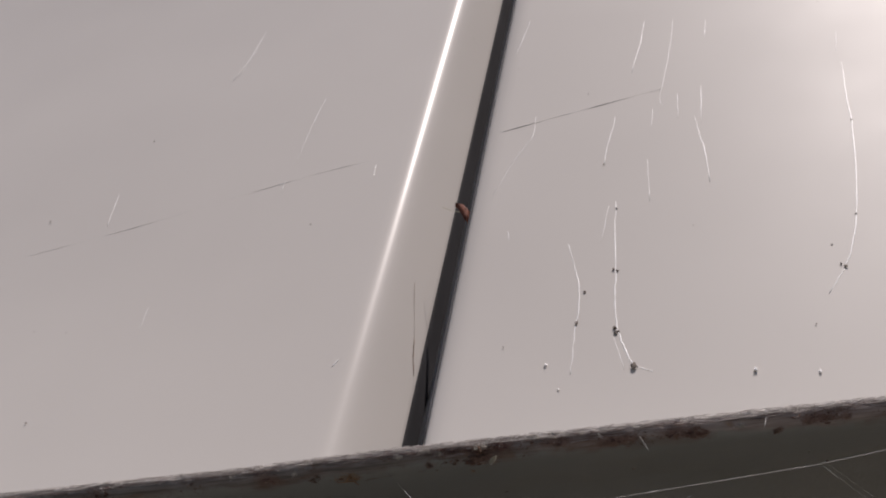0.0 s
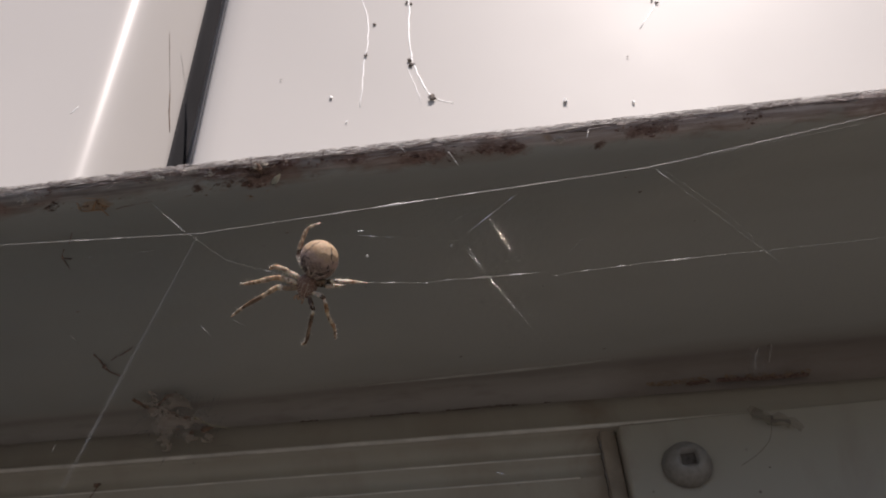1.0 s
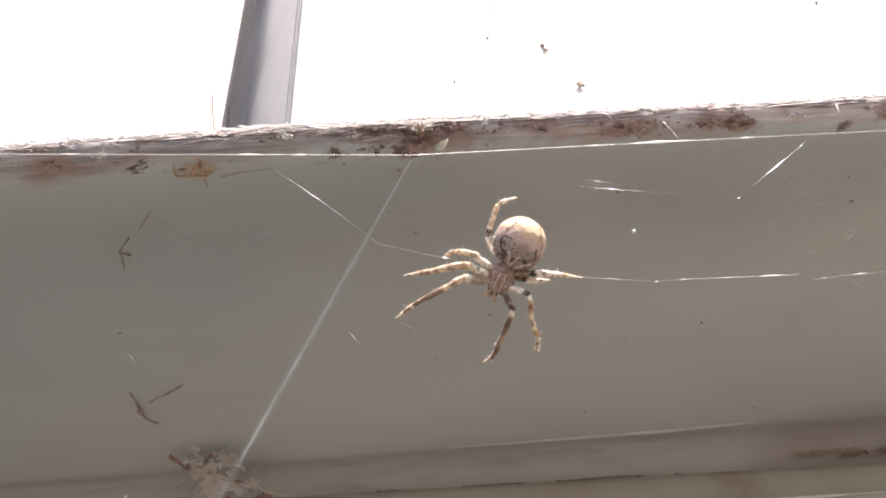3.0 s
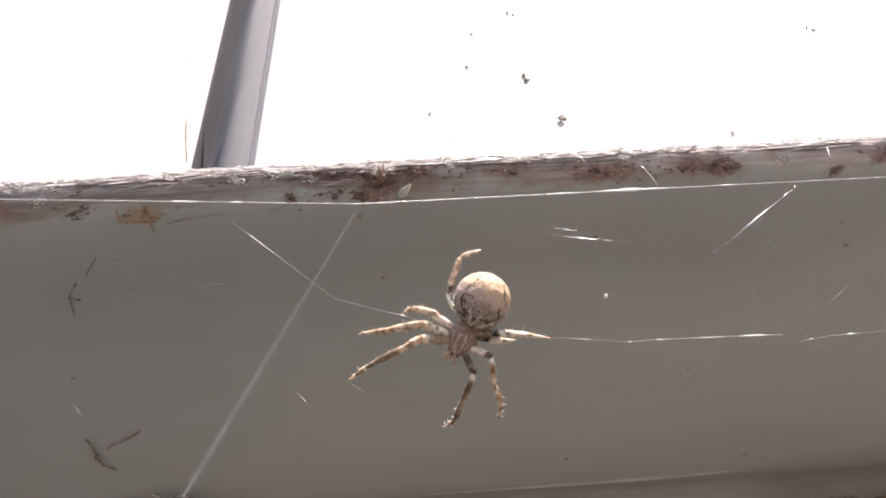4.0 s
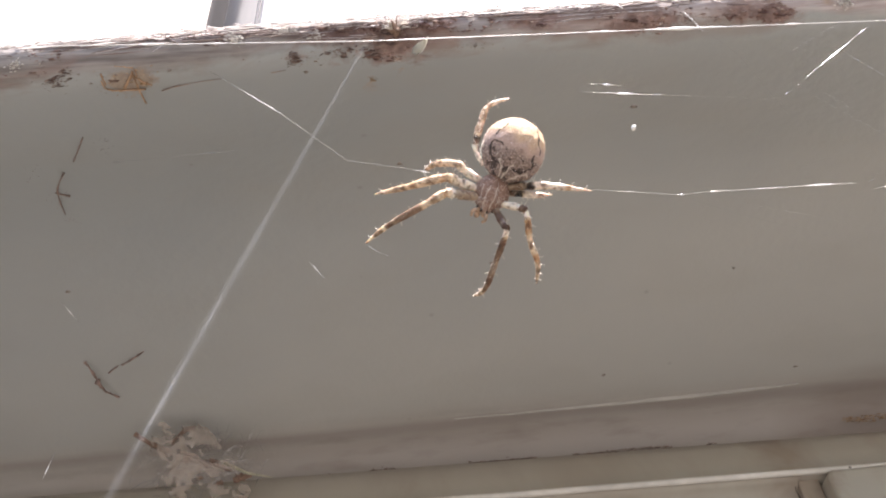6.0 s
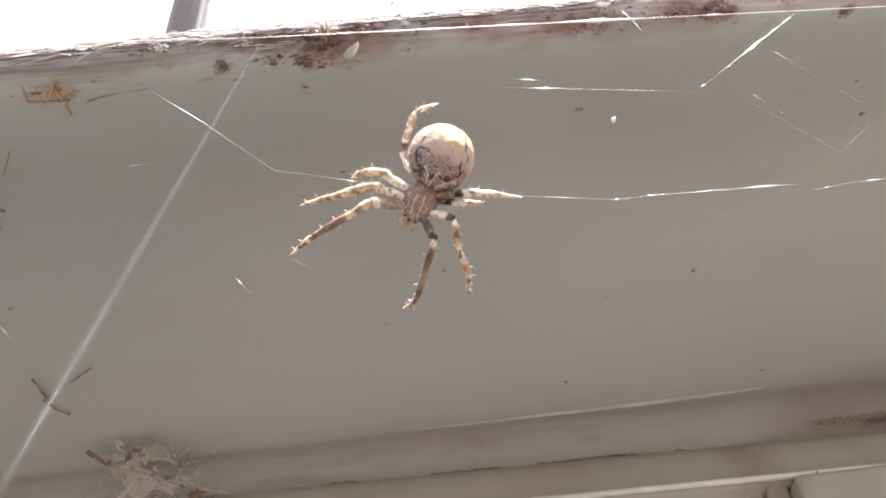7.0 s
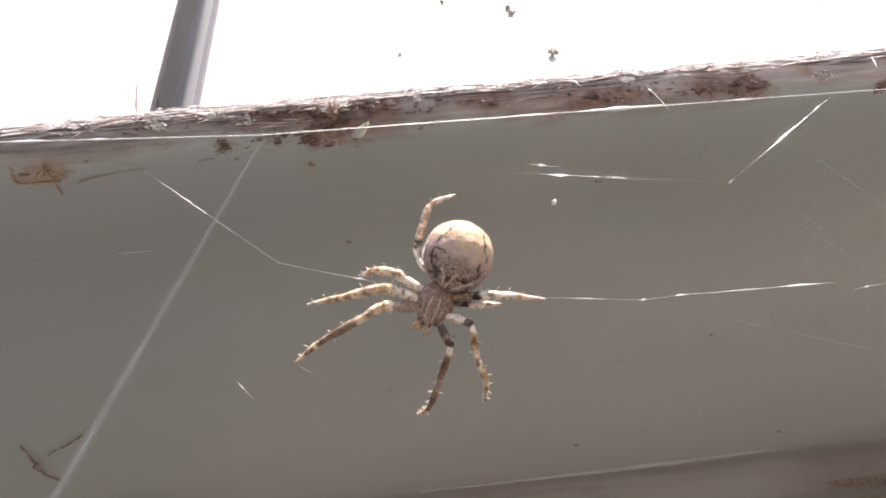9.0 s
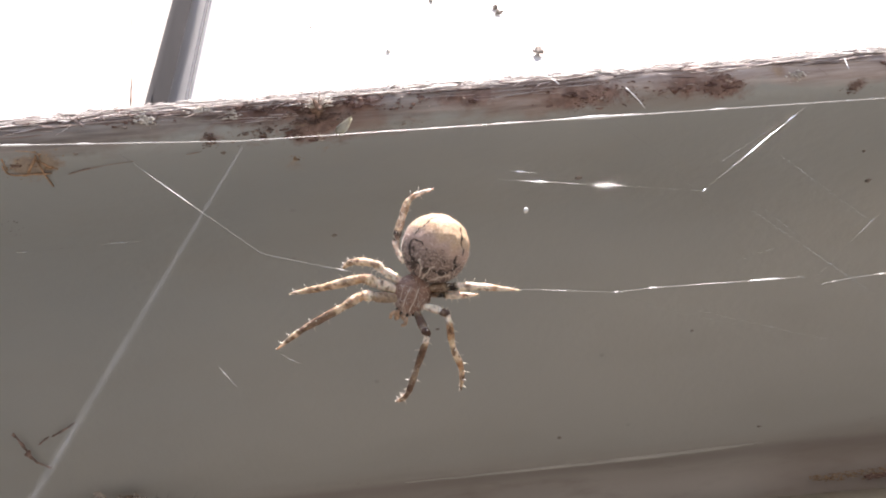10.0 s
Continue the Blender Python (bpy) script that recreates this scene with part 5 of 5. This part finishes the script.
    bmesh.ops.solidify(bm, geom=bm.faces[:], thickness=0.00004)
    part("blade", bm, BRACT, h)
    # dry fibres matted in layers on the top of the nose
    bm, top = bmesh.new(), bmesh.new()
    for k in range(4300):
        x = rng.uniform(-0.085, 0.125)
        loose = rng.random() < 0.24
        L = rng.uniform(0.0006, 0.0018) if loose else rng.uniform(0.0010, 0.0065)
        a = abs(rng.gauss(0.0, 0.17)) if rng.random() < 0.8 else rng.uniform(0.1, 0.45)
        thick = 0.75 + 0.5 * noise.noise(Vector((x * 80, 1, 0)))
        a = a * thick - 0.02
        slope = rng.gauss(0, 0.5 if loose else 0.035)
        r = rng.uniform(0.000012, 0.000034) * (1.5 if rng.random() < 0.15 else 1)
        lift = rng.uniform(0.0, 0.00016) + (0.00025 if loose else 0)
        pts, n = [], (4 if loose else 8)
        for i in range(n):
            f = i / (n - 1)
            px = x + L * (f - 0.5)
            q = a + slope * L * (f - 0.5) / 0.008 + 0.03 * noise.noise(Vector((px * 200, k, 0)))
            pts.append(on_nose(px, max(0.0, q)) + Vector((0, -1, 0.35)) * (lift + 0.00008 * noise.noise(Vector((px * 300, k, 9)))))
        # the uppermost fibres go to a paler copy with sunlight in its colour
        tube(pts, [r * (0.5 + math.sin(math.pi * (i + 0.5) / n)) for i in range(n)], 4, bm=top if a < 0.22 else bm)
    ob = part("pale_fibres", top, TOP_FIBRE)
    tagged(ob, "pale dry fibres coloured as sunlit along the very edge of the ledge nose", "dry fibres", kind="stuff")
    ob = part("dry_fibres", bm, MAT_FIBRE)
    tagged(ob, "matted pale and brown dry fibres along the top of the ledge nose", "dry fibres", kind="stuff")
    items = []
    for k in range(3800):
        x = rng.uniform(-0.085, 0.125)
        a = 0.04 + 0.38 * rng.random() ** 1.4
        if noise.noise(Vector((x * 70, a * 4, 7))) < 0.05:
            continue
        items.append((on_nose(x, a) + Vector((0, -0.00004, 0)), rng.uniform(0.00004, 0.00016), rng.uniform(1.0, 2.6), 0.5))
    ob = crumb_mesh("dirt_crumbs", items, CRUST)
    tagged(ob, "brown crumbs of dirt caught along the ledge nose", "dirt crumbs", kind="stuff")
    # pale flakes
    for x, a, s in ((-0.0020, 0.30, 0.0005), (-0.0014, 0.34, 0.0004), (0.0028, 0.24, 0.0006), (0.0034, 0.22, 0.0004), (0.0057, 0.34, 0.0004), (0.0130, 0.66, 0.0003), (-0.0210, 0.40, 0.0004), (-0.0330, 0.30, 0.0004),
                    (0.0569, 0.42, 0.0005), (0.0230, 0.20, 0.0003)):
        items = [(on_nose(x + rng.gauss(0, s * 0.8), a + rng.gauss(0, 0.03)) + Vector((0, -0.0001, 0)), s * rng.uniform(0.10, 0.30), 1.6, 0.4) for _ in range(46)]
        ob = crumb_mesh("pale_flake", items, PALE)
        tagged(ob, "pale papery flake stuck to the ledge nose", "flake", "flakes on the ledge")
    for pts in ([(0.0404, 0.2228, 1.6692), (0.0410, 0.2230, 1.6680), (0.0416, 0.2234, 1.6668)], [(0.0325, 0.2222, 1.6712), (0.0335, 0.2217, 1.6700), (0.0342, 0.2217, 1.6688)], [(0.0610, 0.2220, 1.6702), (0.0604, 0.2216, 1.6680)]):
        rods("loose_fibre", "short white fibre hanging from the ledge nose", "fibre", [(pts, 0.00004)], SILK, 5, 0.1, 8)


def smudges():
    rng = random.Random(29)
    for x, y, z, size in SMUDGES:
        items = [(Vector((x + rng.gauss(0, size * 1.4), y + rng.gauss(0, size * 2.4), z - 0.00002)), rng.uniform(0.00002, 0.00005), 1.4, 0.4) for _ in range(26)]
        tagged(crumb_mesh("dirt_smudge", items, GRIME), "faint brown smudge of dust under the ledge", "dirt", "smudges under the ledge")


def cob_sheet():
    rows = [[(0.0966 + 0.0034 * u + 0.0004 * noise.noise(Vector((u * 4, v * 4, 1))), 0.2875 + 0.0055 * v, 1.6731 - 0.0034 * v * v - 0.0006 * math.sin(3.1 * u)) for u in steps(0, 1, 9)] for v in steps(0, 1, 9)]
    bm = loft(rows)
    bmesh.ops.solidify(bm, geom=bm.faces[:], thickness=0.00003)
    tagged(part("cobweb_sheet", bm, SILK_FAINT), "small dusty sheet of cobweb across the cove", "cobweb")


def cove_rust():
    rng = random.Random(17)
    def line_patch(name, label, category, x0, x1, y, z, tall, count, size, material):
        items = []
        for k in range(count):
            x = rng.uniform(x0, x1)
            if noise.noise(Vector((x * 260, z * 900, 2))) < -0.05:
                continue
            dz = rng.gauss(0, tall) + 0.0004 * noise.noise(Vector((x * 90, 3, z * 50)))
            items.append((Vector((x, y - dz * 0.3, z + dz - 0.02 * (x - 0.09))), size * rng.uniform(0.4, 1.2), rng.uniform(1.8, 5.0), 0.4))
        tagged(crumb_mesh(name, items, material), label, category, "rust and dirt in the cove")
    line_patch("rust_scab", "long flaking red-brown rust scab in the cove", "rust", 0.0845, 0.1080, 0.2936, 1.6694, 0.00013, 4200, 0.00013, CRUST)
    line_patch("rust_stain", "thin orange-brown rust crumbs in the cove", "rust", 0.0760, 0.1090, 0.2934, 1.6699, 0.00030, 500, 0.00010, RESIDUE)
    line_patch("dirt_line", "thin line of dirt along the cove", "dirt", -0.030, 0.058, 0.2940, 1.6682, 0.00012, 1500, 0.00008, GRIME)
    line = [Vector((0.0645 + 0.0004 * noise.noise(Vector((i * 0.35, 2, 0))), 0.2912, 1.6612 - 0.0175 * i / 40)) for i in range(41)]
    ob = part("gap_crack", tube(line, [0.00016 * (0.35 + abs(noise.noise(Vector((i * 0.5, 7, 0))))) for i in range(41)], 5), DIRT)
    tagged(ob, "thin dark crack of dirt beside the cover plate", "crack")
    rods("cobweb_scrap", "brown scrap of cobweb and dirt on the cover plate", "cobweb",
         [([(0.0925, 0.2868, 1.6590), (0.0945, 0.2866, 1.6568), (0.0962, 0.2866, 1.6560)], 0.0007), ([(0.0962, 0.2866, 1.6560), (0.0980, 0.2866, 1.6562), (0.1010, 0.2867, 1.6535)], 0.0008),
          ([(0.0930, 0.2868, 1.6582), (0.0955, 0.2866, 1.6558), (0.0990, 0.2866, 1.6550)], 0.0009),
          ([(0.0960, 0.2865, 1.6560), (0.0945, 0.2864, 1.6520), (0.0915, 0.2864, 1.6492), (0.0880, 0.2862, 1.6472)], 0.00008)], COBWEB, 8, 0.5, 13)
    rods("cobweb_wisp", "grey wisp of cobweb hanging in the cove", "cobweb",
         [([(0.0985, 0.2880, 1.6728), (0.0975, 0.2890, 1.6710), (0.0972, 0.2900, 1.6690)], 0.0002), ([(0.1010, 0.2880, 1.6728), (0.1000, 0.2895, 1.6700)], 0.00015)], SILK_THIN, 6, 0.4, 14)
    cob_sheet()


def scratches():
    for pts in ([(-0.1489, 1.7823), (-0.1081, 1.7908), (-0.0699, 1.8007), (-0.0500, 1.8055), (-0.0330, 1.8082)], [(0.0088, 1.7901), (0.0331, 1.7953), (0.0520, 1.7992)]):
        line = smooth_line([(x, wall_y(x, z) - 0.00002, z) for x, z in pts], 10)
        rng = random.Random(2)
        ob = part("scratch", tube(line, [0.000004 + 0.00020 * max(0.0, noise.noise(p * 170)) for p in line], 4), SCRATCH)
        tagged(ob, "faint grey scratch across the wall panel", "scratch", "scratches on the wall")


SMUDGES = ((-0.0230, 0.2438, 1.6742, 0.0004), (-0.0238, 0.2372, 1.6714, 0.0005), (-0.0307, 0.2456, 1.6746, 0.0006), (-0.0226, 0.2473, 1.6751, 0.0005), (-0.0157, 0.2341, 1.6703, 0.0004))
BRACT = silk_material("papery_bract", (0.56, 0.54, 0.40), 0.5, 0.6)
NEST = silk_material("felted_silk", (0.55, 0.46, 0.385), 0.36, 0.9)
SCRATCH = plain("scratch_grey", (0.42, 0.40, 0.39), 0.6, vary=0.3, scale=400)
strands(), specks(), debris(), nest(), lip_growth(), cove_rust(), scratches(), smudges()


# ------------------------------------------------------------ what moves
def motions():
    """The long strand sways a little; the glint dot follows the camera's view."""
    # seconds, metres along x and z, degrees of tilt about the middle of the strand
    sway = [(0.0, 0.0, -0.0010, 0.0), (0.6, 0.0, -0.0013, -0.1), (1.0, 0.0, -0.00108, -0.2), (1.5, 0.0002, -0.0005, 0.05), (2.0, 0.0005, -0.0001, -0.1), (2.5, 0.0004, 0.0004, -0.24), (4.0, 0.0008, 0.0024, 0.88),
            (4.5, 0.0006, 0.0006, 0.43), (5.0, 0.0008, 0.0003, 0.02), (5.5, 0.0, -0.0012, -0.32), (7.0, -0.0002, 0.0001, 0.19), (7.5, -0.0006, 0.0014, 0.47), (8.0, -0.0007, 0.0026, 0.96), (8.5, -0.0004, 0.0013, 0.96),
            (9.0, -0.0005, 0.0020, 0.73), (9.5, -0.0006, 0.0020, 0.89), (10.0, -0.0004, 0.0007, 0.86)]
    mid = Matrix.Translation((0.02, 0.21, 1.65))
    walk(LINE, [(t, mid @ pose(x, 0, z, 0, a, 0) @ mid.inverted()) for t, x, z, a in sway])
    drift = [(0.0, 0.0285, 1.6425), (1.5, 0.029, 1.6428), (2.1, 0.0294, 1.6424), (2.5, 0.0282, 1.6416), (4.5, 0.0291, 1.6418), (5.5, 0.0279, 1.6401), (5.7, 0.0260, 1.6400), (7.0, 0.0312, 1.6408),
             (7.5, 0.0299, 1.6415), (9.0, 0.0262, 1.6452), (10.0, 0.0260, 1.6438)]
    walk(GLINT_DOT, [(t, pose(x, 0.213, z)) for t, x, z in drift])


motions()
